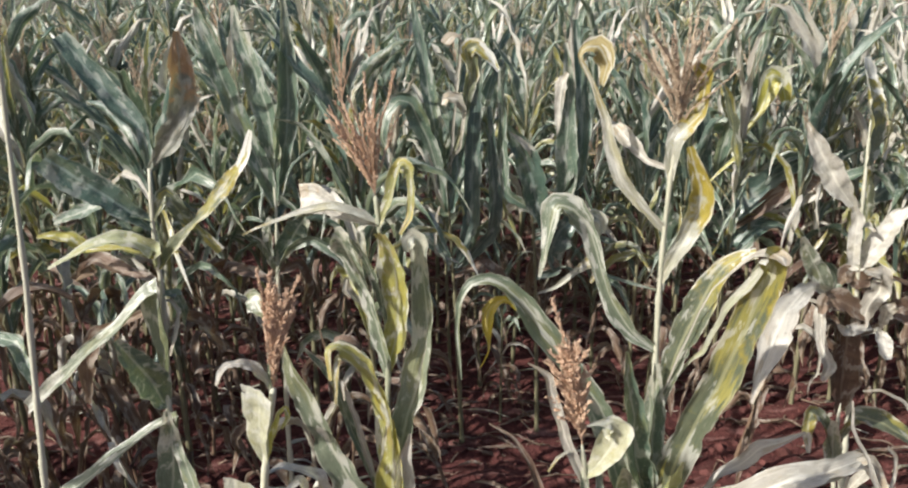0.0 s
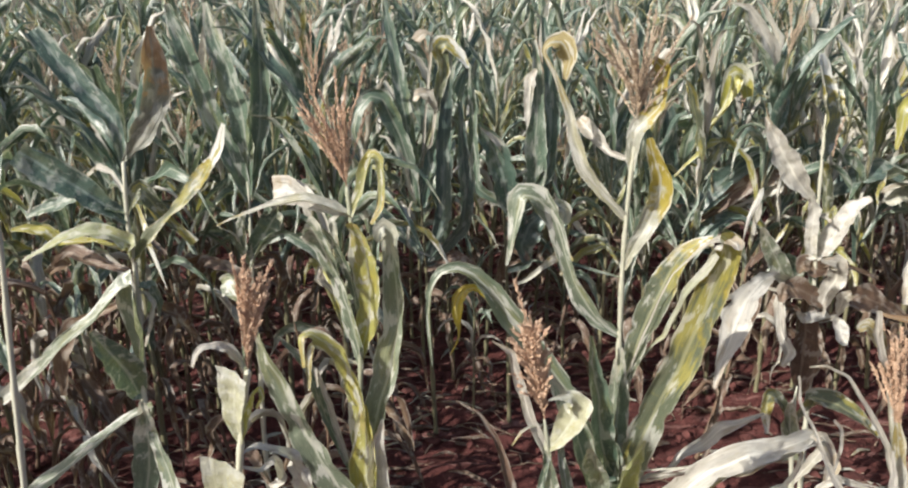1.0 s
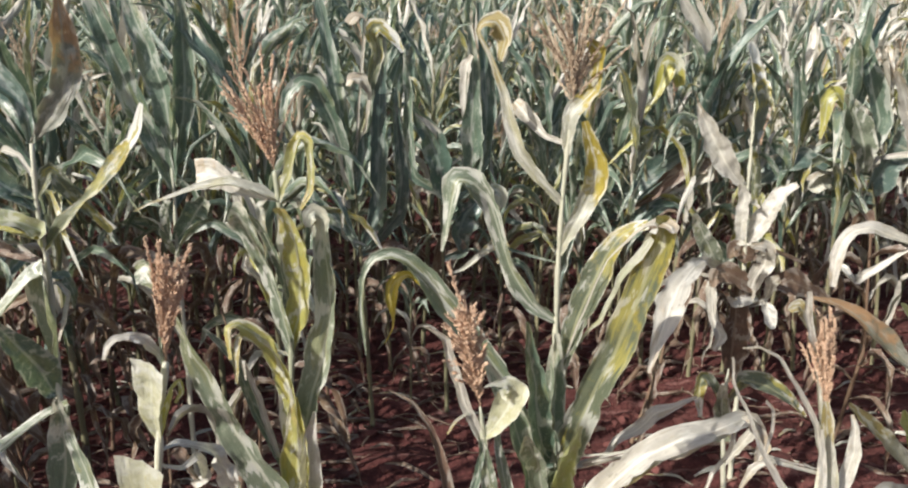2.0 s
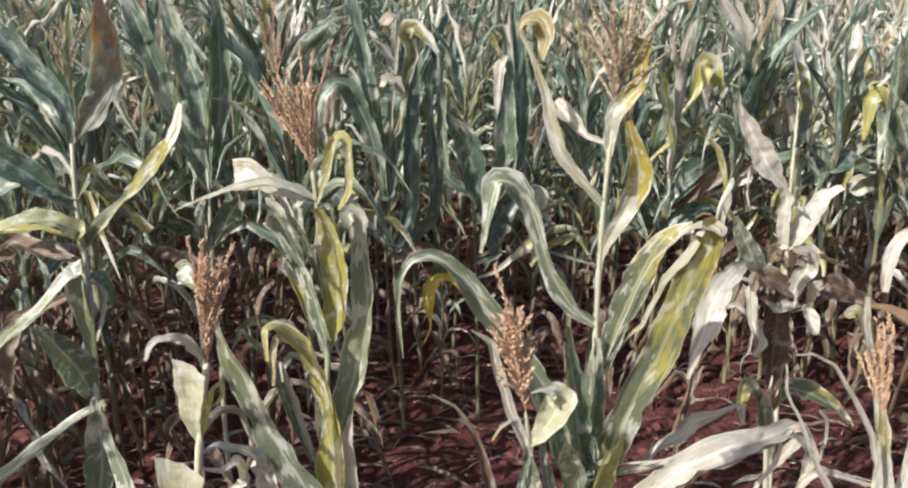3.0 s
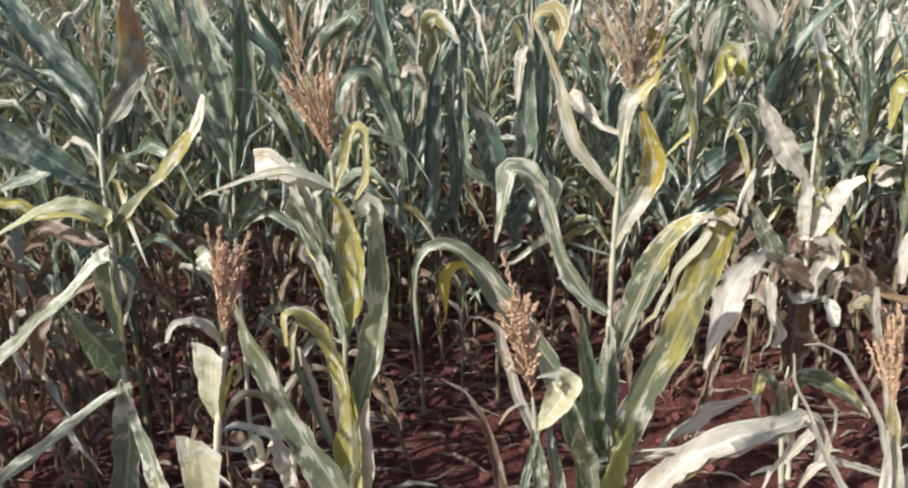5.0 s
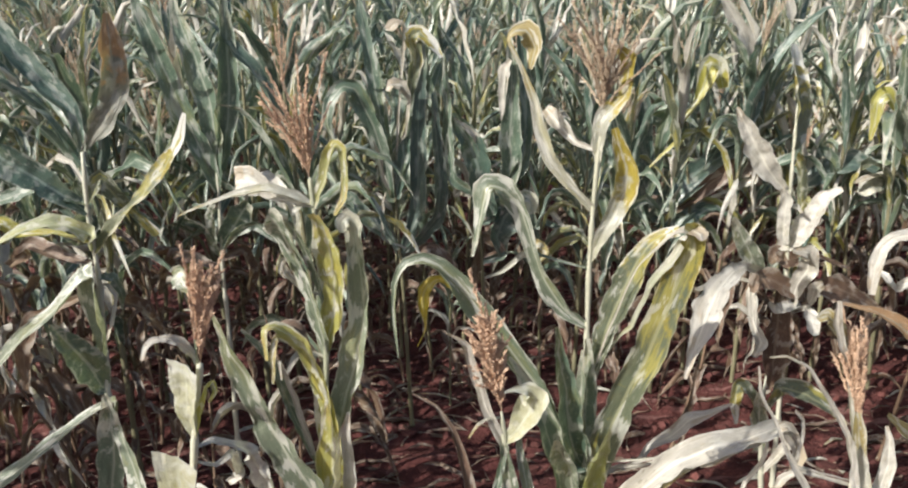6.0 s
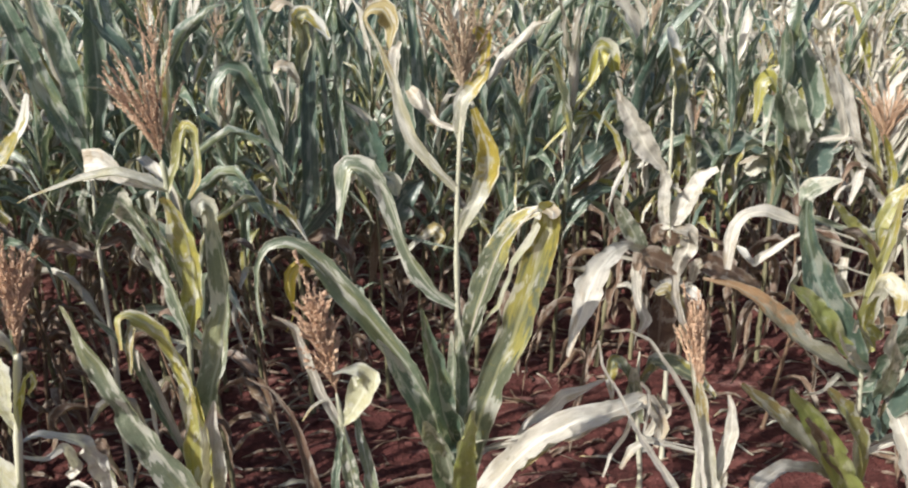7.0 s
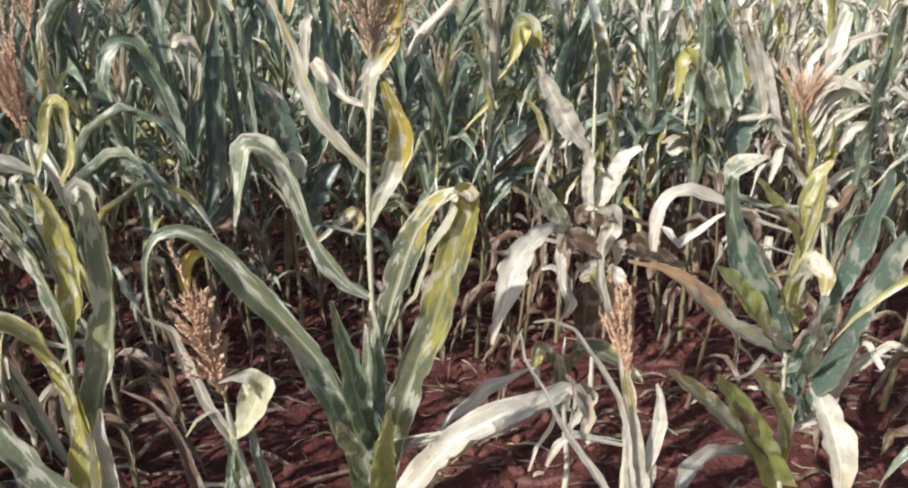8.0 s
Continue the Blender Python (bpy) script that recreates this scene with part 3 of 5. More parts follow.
plant(0.846, 0.932, "short maize plant with a wide bleached dry tassel",
      [(0.00, 0.000), (0.66, -0.008), (0.79, -0.011), (0.88, -0.013), (0.93, -0.018)],
      [
          leaf(0.85, "d", 0.007, [(0.077, 71, -166, 0.009), (0.085, 59, -172, 0.008), (0.080, 54, -173, 0.005), (0.045, 30, -171, 0.004), (0.033, 7, -169, 0.002)], face=(-120, 30)),
          leaf(0.67, "d", 0.016, [(0.112, 62, -167, 0.014), (0.121, 57, -169, 0.010), (0.100, 62, -165, 0.006), (0.090, 60, -165, 0.005), (0.053, 71, -136, 0.003)], face=(-120, 35)),
          leaf(0.75, "d", 0.009, [(0.040, 19, 0, 0.015), (0.045, 72, 22, 0.023), (0.050, 75, 23, 0.023), (0.047, 83, 123, 0.014), (0.024, 70, 143, 0.005)], face=(-115, 20)),
          leaf(0.68, "d", 0.010, [(0.035, 19, 0, 0.017), (0.070, 79, -47, 0.017), (0.033, 72, -91, 0.008)]),
          leaf(0.83, "d", 0.002, [(0.108, 19, -180, 0.004), (0.050, 85, 0, 0.006), (0.039, 83, -180, 0.008), (0.023, 50, 180, 0.007)], face=(-90, 60)),
          leaf(0.82, "d", 0.006, [(0.101, 19, 180, 0.010), (0.031, -28, 180, 0.014), (0.041, -64, 180, 0.006)]),
          leaf(0.65, "o", 0.020, [(0.042, 19, 0, 0.033), (0.108, 79, -169, 0.031), (0.089, 78, -168, 0.026), (0.073, 77, -167, 0.021), (0.048, 75, -162, 0.008)], face=(-112, 15)),
          leaf(0.67, "d", 0.013, [(0.027, 19, 0, 0.022), (0.113, 76, -158, 0.018), (0.093, 77, -151, 0.012), (0.056, 70, -148, 0.004)], face=(-120, 20)),
          leaf(0.87, "o", 0.005, [(0.215, 78, 180, 0.009), (0.051, 60, -165, 0.018), (0.033, 42, -164, 0.022), (0.019, -11, -159, 0.010)], face=(-120, 35)),
          leaf(0.89, "d", 0.004, [(0.157, 79, 180, 0.006), (0.055, 58, -163, 0.011), (0.050, 67, -154, 0.014), (0.042, 71, -143, 0.009)], face=(-120, 25)),
      ], tassel=(0.185, 80, 6.5, -13))
plant(0.955, 1.500, "short maize plant with hooked grey-green leaves",
      [(0.00, 0.000), (0.33, 0.013), (0.61, -0.020), (0.72, -0.018)],
      [
          leaf(0.57, "m", 0.016, [(0.080, 71, -167, 0.031), (0.054, 59, -167, 0.035), (0.030, 30, -167, 0.030), (0.047, -79, -140, 0.024), (0.056, -81, -42, 0.008)], face=(-80, 40)),
          leaf(0.51, "w", 0.035, [(0.110, 78, -154, 0.040), (0.069, 79, -130, 0.015)], face=(-110, 20)),
          leaf(0.61, "m", 0.016, [(0.091, 68, -22, 0.040), (0.065, -12, -11, 0.053), (0.068, -32, -13, 0.041), (0.064, -45, -16, 0.013)], face=(-60, 35)),
          leaf(0.44, "d", 0.013, [(0.069, 60, -23, 0.023), (0.065, 66, -31, 0.032), (0.063, 54, -159, 0.016)]),
      ])
plant(-0.137, 1.295, "wilting maize plant with yellow-green leaves and a fanned reddish tassel",
      [(0.00, 0.000), (0.46, 0.009), (0.62, 0.015), (0.77, 0.018), (0.91, 0.030), (1.06, 0.035), (1.16, 0.032), (1.24, 0.029), (1.30, 0.026)],
      [
          leaf(1.24, "y", 0.016, [(0.058, 65, -10, 0.021), (0.052, 75, -19, 0.024), (0.029, 58, -16, 0.019), (0.020, -39, -16, 0.016), (0.048, -84, -53, 0.015), (0.045, -80, -147, 0.015), (0.038, -60, -167, 0.007)], face=(-120, 25)),
          leaf(1.24, "o", 0.013, [(0.041, 30, -166, 0.024), (0.054, 20, -171, 0.021), (0.057, -4, -172, 0.016), (0.046, -15, -169, 0.010), (0.046, -16, -169, 0.007), (0.030, -23, -162, 0.003)], face=(-110, 60)),
          leaf(1.24, "d", 0.005, [(0.014, 19, 180, 0.009), (0.059, 13, 172, 0.014), (0.037, 36, 165, 0.039), (0.031, 20, 165, 0.057), (0.030, -7, 166, 0.058)], face=(-125, 20)),
          leaf(1.24, "o", 0.005, [(0.019, 19, 180, 0.009), (0.023, -41, 180, 0.016), (0.039, -89, 0, 0.014), (0.039, -83, 0, 0.006)]),
          leaf(0.90, "w", 0.015, [(0.058, 83, -93, 0.034), (0.075, 79, -151, 0.035), (0.068, 77, -151, 0.041), (0.054, 74, -152, 0.048), (0.051, 68, -158, 0.055), (0.035, 60, -156, 0.053), (0.015, 27, -148, 0.034)], face=(-130, 25)),
          leaf(1.03, "w", 0.009, [(0.092, 70, -105, 0.016), (0.086, 66, -123, 0.018), (0.057, 53, -120, 0.011)], face=(-110, 20)),
          leaf(1.05, "d", 0.006, [(0.044, 19, 180, 0.009), (0.053, 55, -151, 0.014), (0.037, 66, -96, 0.011), (0.025, -49, -111, 0.007), (0.022, -28, -49, 0.003)]),
          leaf(0.93, "y", 0.017, [(0.088, 72, -32, 0.048), (0.083, 78, -54, 0.061), (0.071, 78, -103, 0.059), (0.054, 72, -121, 0.044), (0.035, 58, -129, 0.031)], face=(-112, 12)),
          leaf(0.71, "w", 0.029, [(0.027, 19, 0, 0.048), (0.108, 77, -7, 0.054), (0.092, 70, -5, 0.055), (0.082, 78, -10, 0.049), (0.078, 86, -30, 0.042), (0.064, 84, -153, 0.038), (0.047, 85, -136, 0.040), (0.032, 84, -58, 0.044), (0.020, 50, -166, 0.035), (0.014, -35, -165, 0.029), (0.023, -79, -137, 0.015)], face=(-108, 18)),
          leaf(0.62, "y", 0.032, [(0.015, 19, 0, 0.053), (0.106, 83, -94, 0.056), (0.098, 82, -110, 0.049), (0.077, 78, -126, 0.040), (0.063, 70, -145, 0.035), (0.048, 47, -157, 0.033), (0.034, 39, -152, 0.027), (0.019, -12, -138, 0.020), (0.058, -77, -82, 0.010)], face=(-130, 40)),
          leaf(0.91, "o", 0.006, [(0.040, 20, 180, 0.010), (0.046, 41, -145, 0.012), (0.040, 35, -143, 0.012), (0.041, -59, -111, 0.014), (0.052, -67, -85, 0.005)]),
          leaf(0.50, "w", 0.066, [(0.093, 67, -160, 0.083), (0.086, 67, -158, 0.080), (0.095, 67, -160, 0.070), (0.077, 75, -140, 0.065), (0.071, 71, -147, 0.060), (0.073, 71, -148, 0.048), (0.052, 72, -128, 0.033), (0.045, 72, -114, 0.019)], face=(-120, 30)),
          leaf(0.63, "g", 0.008, [(0.020, 19, 180, 0.013), (0.084, 72, -153, 0.018), (0.087, 72, -153, 0.019), (0.116, 78, -152, 0.017), (0.063, 61, -157, 0.013), (0.048, 53, -155, 0.006)], face=(-60, 25)),
          leaf(0.63, "d", 0.006, [(0.023, 19, 180, 0.009), (0.144, 77, -137, 0.012), (0.100, 75, -122, 0.012), (0.070, 68, -120, 0.009), (0.042, -54, -68, 0.003)]),
          leaf(0.30, "y", 0.068, [(0.173, 87, -55, 0.075), (0.116, 83, -34, 0.071), (0.096, 83, -41, 0.064), (0.085, 84, -65, 0.049), (0.068, 83, -71, 0.019)], face=(-112, 10)),
          leaf(0.31, "d", 0.058, [(0.193, 82, -27, 0.054), (0.134, 80, -33, 0.044), (0.097, 81, -53, 0.032), (0.080, 76, -39, 0.007)], face=(-80, 20)),
      ], tassel=(0.208, 28, 18, -12))
plant(0.457, 1.332, "tall maize plant with long arching leaves and a dry spreading tassel",
      [(0.00, 0.000), (0.41, 0.001), (0.61, 0.001), (0.80, -0.002), (0.93, -0.005), (1.09, -0.006), (1.21, -0.003), (1.32, 0.003), (1.40, 0.010)],
      [
          leaf(1.21, "o", 0.016, [(0.067, 47, 178, 0.023), (0.069, 53, 177, 0.027), (0.066, 70, 175, 0.025), (0.057, 79, 169, 0.016), (0.054, 69, 174, 0.011), (0.073, 62, 177, 0.009), (0.020, 56, 10, 0.020), (0.027, -1, 4, 0.045), (0.034, -61, 7, 0.038), (0.042, -76, 168, 0.011)], face=(-125, 25)),
          leaf(1.31, "u", 0.014, [(0.054, 87, -83, 0.030), (0.035, 75, -18, 0.034), (0.030, 47, -8, 0.032), (0.024, 47, -10, 0.023), (0.035, 84, -50, 0.028), (0.039, 86, -93, 0.032), (0.029, 47, -172, 0.016)], face=(-125, 25)),
          leaf(1.10, "u", 0.014, [(0.063, 67, -16, 0.031), (0.058, 63, -14, 0.036), (0.047, 72, -27, 0.044), (0.046, 82, -102, 0.038), (0.046, 68, -157, 0.029), (0.043, 67, -157, 0.013)], face=(-110, 12)),
          leaf(1.33, "d", 0.009, [(0.048, 17, 154, 0.012), (0.035, 35, 135, 0.028), (0.039, 42, 136, 0.030), (0.028, 32, 124, 0.019)], face=(-120, 30)),
          leaf(0.95, "w", 0.017, [(0.056, 35, -176, 0.032), (0.060, 56, -174, 0.039), (0.060, 64, -173, 0.032), (0.069, 71, -172, 0.028), (0.063, 73, -170, 0.034), (0.032, 61, -167, 0.045), (0.031, 46, -171, 0.051), (0.030, 21, -173, 0.045), (0.013, -40, -160, 0.049), (0.047, -81, -154, 0.034), (0.053, -78, -162, 0.017), (0.042, -73, -164, 0.005)], face=(-130, 30)),
          leaf(1.08, "g", 0.004, [(0.116, 19, 180, 0.007), (0.099, 73, -175, 0.014), (0.034, 76, -163, 0.025), (0.025, -34, -7, 0.030), (0.026, -82, -43, 0.009)], face=(-90, 30)),
          leaf(0.80, "m", 0.032, [(0.090, 75, -25, 0.037), (0.078, 74, -27, 0.049), (0.084, 73, -24, 0.057), (0.071, 69, -23, 0.049), (0.047, 59, -24, 0.037), (0.035, 39, -22, 0.024), (0.029, 19, -21, 0.022)], face=(-118, 30)),
          leaf(0.86, "p", 0.003, [(0.036, 19, 0, 0.005), (0.072, 58, -44, 0.007), (0.050, 50, -57, 0.010), (0.076, 66, -59, 0.012), (0.053, 59, -80, 0.015), (0.059, 54, -51, 0.016), (0.058, 58, -62, 0.015)], face=(-125, 40)),
          leaf(0.48, "m", 0.048, [(0.151, 77, -36, 0.056), (0.114, 74, -38, 0.062), (0.101, 71, -37, 0.067), (0.086, 68, -39, 0.068), (0.088, 72, -48, 0.062), (0.083, 73, -54, 0.058), (0.072, 71, -60, 0.051), (0.046, 64, -87, 0.048), (0.037, 56, -109, 0.042), (0.034, 27, -139, 0.015)], face=(-105, 25)),
          leaf(0.60, "g", 0.028, [(0.021, 19, 180, 0.046), (0.098, 71, -132, 0.057), (0.078, 70, -113, 0.053), (0.088, 72, -120, 0.039), (0.091, 71, -124, 0.019), (0.068, 67, -113, 0.006)], face=(-80, 15)),
          leaf(0.59, "w", 0.020, [(0.023, 19, 180, 0.034), (0.117, 67, -174, 0.039), (0.133, 65, -175, 0.041), (0.121, 57, -176, 0.041), (0.103, 54, -175, 0.047), (0.067, 55, -173, 0.044), (0.054, 49, -172, 0.034), (0.038, 23, -172, 0.025), (0.034, -13, -171, 0.020), (0.042, -57, -167, 0.016), (0.064, -83, -144, 0.010), (0.063, -84, -52, 0.007), (0.038, -82, -64, 0.002)], face=(-115, 45)),
          leaf(0.60, "z", 0.006, [(0.027, 19, 180, 0.009), (0.212, 63, 180, 0.010), (0.161, 56, 180, 0.010), (0.116, 55, 180, 0.009), (0.055, 47, 180, 0.011), (0.025, -11, 180, 0.019), (0.029, -62, 180, 0.028), (0.034, -85, 180, 0.020), (0.032, -85, 0, 0.006), (0.022, -86, 180, 0.004), (0.040, -63, 180, 0.002)], face=(-100, 20)),
          leaf(0.44, "g", 0.038, [(0.028, 19, 180, 0.063), (0.197, 75, -156, 0.053), (0.125, 70, -152, 0.043), (0.115, 65, -156, 0.027), (0.067, 60, -144, 0.007)], face=(-60, 25)),
          leaf(0.48, "w", 0.025, [(0.018, 19, 180, 0.042), (0.140, 68, -118, 0.045), (0.094, 55, -120, 0.043), (0.085, 52, -116, 0.014)], face=(-115, 20)),
          # added strip with a pale end, standing in for the glare on the fold
          leaf(0.80, "d", 0.004, [(0.170, 72, -44, 0.004), (0.157, 70, -41, 0.003), (0.085, 51, -41, 0.009), (0.046, 33, -68, 0.026), (0.040, 24, -75, 0.039), (0.036, 5, -84, 0.031), (0.037, 2, -104, 0.010)], face=(-110, 55)),
          leaf(0.51, "g", 0.042, [(0.193, 87, -117, 0.047), (0.136, 86, -96, 0.034), (0.095, 84, -107, 0.011)], face=(-95, 15)),
          leaf(0.58, "w", 0.027, [(0.158, 81, -139, 0.032), (0.111, 81, -97, 0.019), (0.072, 76, -104, 0.005)], face=(-118, 20)),
          leaf(0.42, "v", 0.064, [(0.179, 63, -102, 0.058), (0.171, 62, -84, 0.036), (0.133, 53, -89, 0.011)], face=(-70, 20)),
          leaf(0.40, "d", 0.023, [(0.148, 27, -88, 0.038), (0.141, 67, -47, 0.054), (0.081, 59, -28, 0.050), (0.096, 48, -9, 0.047), (0.076, 26, 0, 0.051), (0.070, 0, 17, 0.043), (0.053, 1, 22, 0.039), (0.056, -5, 33, 0.036), (0.050, -44, 0, 0.036), (0.045, -69, 0, 0.030), (0.047, -79, 180, 0.012)], face=(-105, 60)),
          leaf(0.57, "d", 0.004, [(0.437, 27, -21, 0.007), (0.075, -6, -147, 0.014), (0.065, 7, -152, 0.017), (0.045, -26, -166, 0.011), (0.024, -18, 180, 0.004)], face=(-100, 40)),
          leaf(0.56, "d", 0.004, [(0.387, 27, -22, 0.007), (0.055, 35, -13, 0.017), (0.028, 16, 0, 0.019), (0.061, -58, 18, 0.020), (0.074, -81, 0, 0.006)], face=(-70, 30)),
          leaf(0.60, "o", 0.003, [(0.333, 27, -40, 0.006), (0.068, -13, -162, 0.016), (0.043, -39, 180, 0.013), (0.047, -44, 180, 0.007)], face=(-90, 30)),
          leaf(0.36, "d", 0.005, [(0.078, 27, -153, 0.008), (0.158, 62, 16, 0.009), (0.086, 21, 30, 0.012), (0.076, -15, 33, 0.015), (0.056, 58, 0, 0.017), (0.059, 29, 0, 0.029), (0.056, 50, 0, 0.032), (0.050, 15, 0, 0.016), (0.060, 24, 0, 0.007)], face=(-105, 50)),
          leaf(0.57, "d", 0.004, [(0.414, 27, -26, 0.007), (0.055, -89, 180, 0.011), (0.054, -57, 180, 0.010), (0.057, -75, 180, 0.004)], face=(-105, 50)),
      ], tassel=(0.22, 34, 25, 2, True))
plant(-0.683, 1.406, "tall maize plant with grey-green folded leaves",
      [(0.00, 0.000), (0.39, 0.017), (0.59, 0.034), (0.72, 0.044), (0.86, 0.059), (1.07, 0.078), (1.20, 0.077), (1.34, 0.090)],
      [
          leaf(1.34, "b", 0.017, [(0.057, 84, 127, 0.024), (0.041, 71, 159, 0.031), (0.052, 45, 172, 0.044), (0.064, 52, 173, 0.045), (0.058, 54, 172, 0.040), (0.048, 52, 170, 0.028)], face=(-75, 25)),
          leaf(1.34, "q", 0.008, [(0.017, 46, 0, 0.014), (0.055, 50, -8, 0.043), (0.053, 52, -9, 0.052), (0.048, 70, -17, 0.049), (0.045, 81, -49, 0.047), (0.044, 83, -67, 0.035), (0.043, 81, -49, 0.012)], face=(-70, 15)),
          leaf(1.12, "m", 0.019, [(0.072, 49, -4, 0.034), (0.062, 44, -4, 0.022), (0.058, 42, -4, 0.035), (0.078, 49, -4, 0.037), (0.060, 55, -6, 0.027), (0.056, 70, -10, 0.011)], face=(-120, 30)),
          leaf(1.13, "p", 0.026, [(0.036, 66, -69, 0.039), (0.041, 35, -157, 0.033), (0.043, 15, -161, 0.040), (0.045, -10, -162, 0.033), (0.050, -23, -163, 0.023), (0.049, -23, -163, 0.013)], face=(-120, 45)),
          leaf(1.14, "y", 0.008, [(0.082, 19, 180, 0.013), (0.071, 0, -176, 0.027), (0.039, 42, -170, 0.033), (0.033, 17, -171, 0.022), (0.035, -7, -172, 0.008)]),
          leaf(1.21, "b", 0.021, [(0.065, 45, -164, 0.046), (0.063, 42, -165, 0.059), (0.060, 41, -164, 0.065), (0.058, 41, -163, 0.052)], face=(-50, 10)),
          leaf(1.23, "g", 0.016, [(0.043, 23, -173, 0.026), (0.058, 25, -175, 0.034), (0.065, -20, -175, 0.027), (0.051, -18, -174, 0.014)], face=(-60, 40)),
          leaf(0.85, "w", 0.028, [(0.106, 79, -29, 0.054), (0.071, 82, -81, 0.067), (0.053, 79, -102, 0.055), (0.032, -26, -160, 0.034), (0.077, -45, -170, 0.036), (0.107, -39, -173, 0.035), (0.108, -39, -173, 0.036), (0.069, -38, -169, 0.026)], face=(-130, 50)),
          leaf(1.06, "g", 0.013, [(0.028, -9, 21, 0.021), (0.047, -73, 47, 0.020), (0.054, -73, 139, 0.007)]),
          leaf(1.04, "d", 0.005, [(0.016, 19, 0, 0.008), (0.037, -34, -33, 0.011), (0.051, -68, -117, 0.011), (0.046, -63, -127, 0.004)]),
          leaf(0.79, "g", 0.021, [(0.013, 20, 180, 0.034), (0.075, 69, -103, 0.072), (0.067, 62, -121, 0.057), (0.072, 62, -128, 0.016)], face=(-65, 25)),
          leaf(0.64, "w", 0.021, [(0.139, 71, -27, 0.023), (0.050, -16, -155, 0.025), (0.077, -31, -162, 0.032), (0.101, -36, -166, 0.038), (0.097, -34, -166, 0.045), (0.057, -28, -157, 0.043)], face=(-130, 55)),
          leaf(0.76, "w", 0.011, [(0.071, -53, -51, 0.029), (0.085, -56, -45, 0.043), (0.093, -62, -49, 0.063)], face=(-125, 25)),
          leaf(0.45, "g", 0.037, [(0.020, 20, -180, 0.062), (0.180, 75, -21, 0.065), (0.120, 79, -46, 0.042), (0.056, 72, -78, 0.014)], face=(-85, 20)),
          leaf(1.02, "n", 0.006, [(0.025, 20, 180, 0.011), (0.102, -26, 171, 0.025), (0.074, -26, 167, 0.035), (0.090, -61, 160, 0.039), (0.116, -76, 148, 0.015)], face=(-70, 30)),
          leaf(1.09, "n", 0.013, [(0.100, 6, 160, 0.030), (0.085, 12, 156, 0.043), (0.105, -34, 157, 0.024)], face=(-40, 30)),
          leaf(0.95, "n", 0.011, [(0.066, 35, 47, 0.027), (0.055, -35, 63, 0.036), (0.105, -62, 55, 0.012)], face=(-40, 30)),
          leaf(1.23, "m", 0.013, [(0.057, 55, 22, 0.034), (0.049, -58, 29, 0.031), (0.045, -54, 28, 0.016), (0.073, -51, 16, 0.021)], face=(-80, 30)),
          leaf(1.27, "d", 0.008, [(0.062, 41, 140, 0.011), (0.053, 5, 145, 0.019), (0.058, -30, 143, 0.017), (0.045, -42, 116, 0.007)], face=(-100, 40)),
      ])
plant(-0.682, 0.925, "slender bare maize stem with few leaves",
      [(0.00, 0.000), (0.85, 0.046), (0.96, 0.058), (1.12, 0.076), (1.28, 0.095), (1.42, 0.107), (1.52, 0.115), (1.59, 0.122), (1.64, 0.129)],
      [
          leaf(1.10, "g", 0.028, [(0.077, 41, 136), (0.084, 4, 156)]),
          leaf(1.48, "d", 0.024, [(0.079, 51, 137), (0.092, 59, 122)]),
      ], thick=0.007)
plant(-0.559, 2.035, "upright maize plant with stiff grey-green leaves",
      [(0.00, 0.000), (0.35, 0.010), (0.54, 0.021), (0.84, 0.027), (1.06, 0.043), (1.16, 0.048)],
      [
          leaf(1.09, "g", 0.026, [(0.123, 76, -171, 0.052), (0.108, 70, -172, 0.056), (0.102, 74, -170, 0.058), (0.101, 75, -169, 0.055), (0.095, 74, -169, 0.037), (0.060, 78, -156, 0.014)], face=(-80, 20)),
          leaf(1.11, "g", 0.026, [(0.133, 86, 25, 0.065), (0.115, 87, 137, 0.072), (0.116, 76, 172, 0.065), (0.101, 72, 173, 0.046), (0.092, 80, 165, 0.015)], face=(-100, 20)),
          leaf(1.15, "b", 0.019, [(0.034, 56, 0, 0.031), (0.136, 75, -17, 0.056), (0.099, 79, -31, 0.053), (0.098, 82, -50, 0.045), (0.106, 84, -58, 0.026), (0.073, 82, -74, 0.010)], face=(-80, 15)),
          leaf(0.89, "w", 0.021, [(0.055, 69, -122, 0.039), (0.087, 79, -76, 0.035), (0.050, 59, -41, 0.017)], face=(-120, 20)),
          leaf(0.93, "g", 0.035, [(0.073, 48, -16, 0.059), (0.063, 54, -21, 0.069), (0.042, 45, -27, 0.034)], face=(-80, 20)),
          leaf(0.84, "n", 0.018, [(0.092, 19, 163, 0.036), (0.082, 8, 162, 0.044), (0.088, -48, 155, 0.038), (0.096, -67, 138, 0.016)], face=(-40, 30)),
          leaf(0.88, "n", 0.018, [(0.067, 18, 15, 0.032), (0.077, -72, 44, 0.040), (0.108, -74, 146, 0.015)], face=(-40, 30)),
          leaf(0.93, "d", 0.006, [(0.014, 20, 180, 0.011), (0.086, 51, -113, 0.014), (0.066, 34, -114, 0.008)]),
      ])
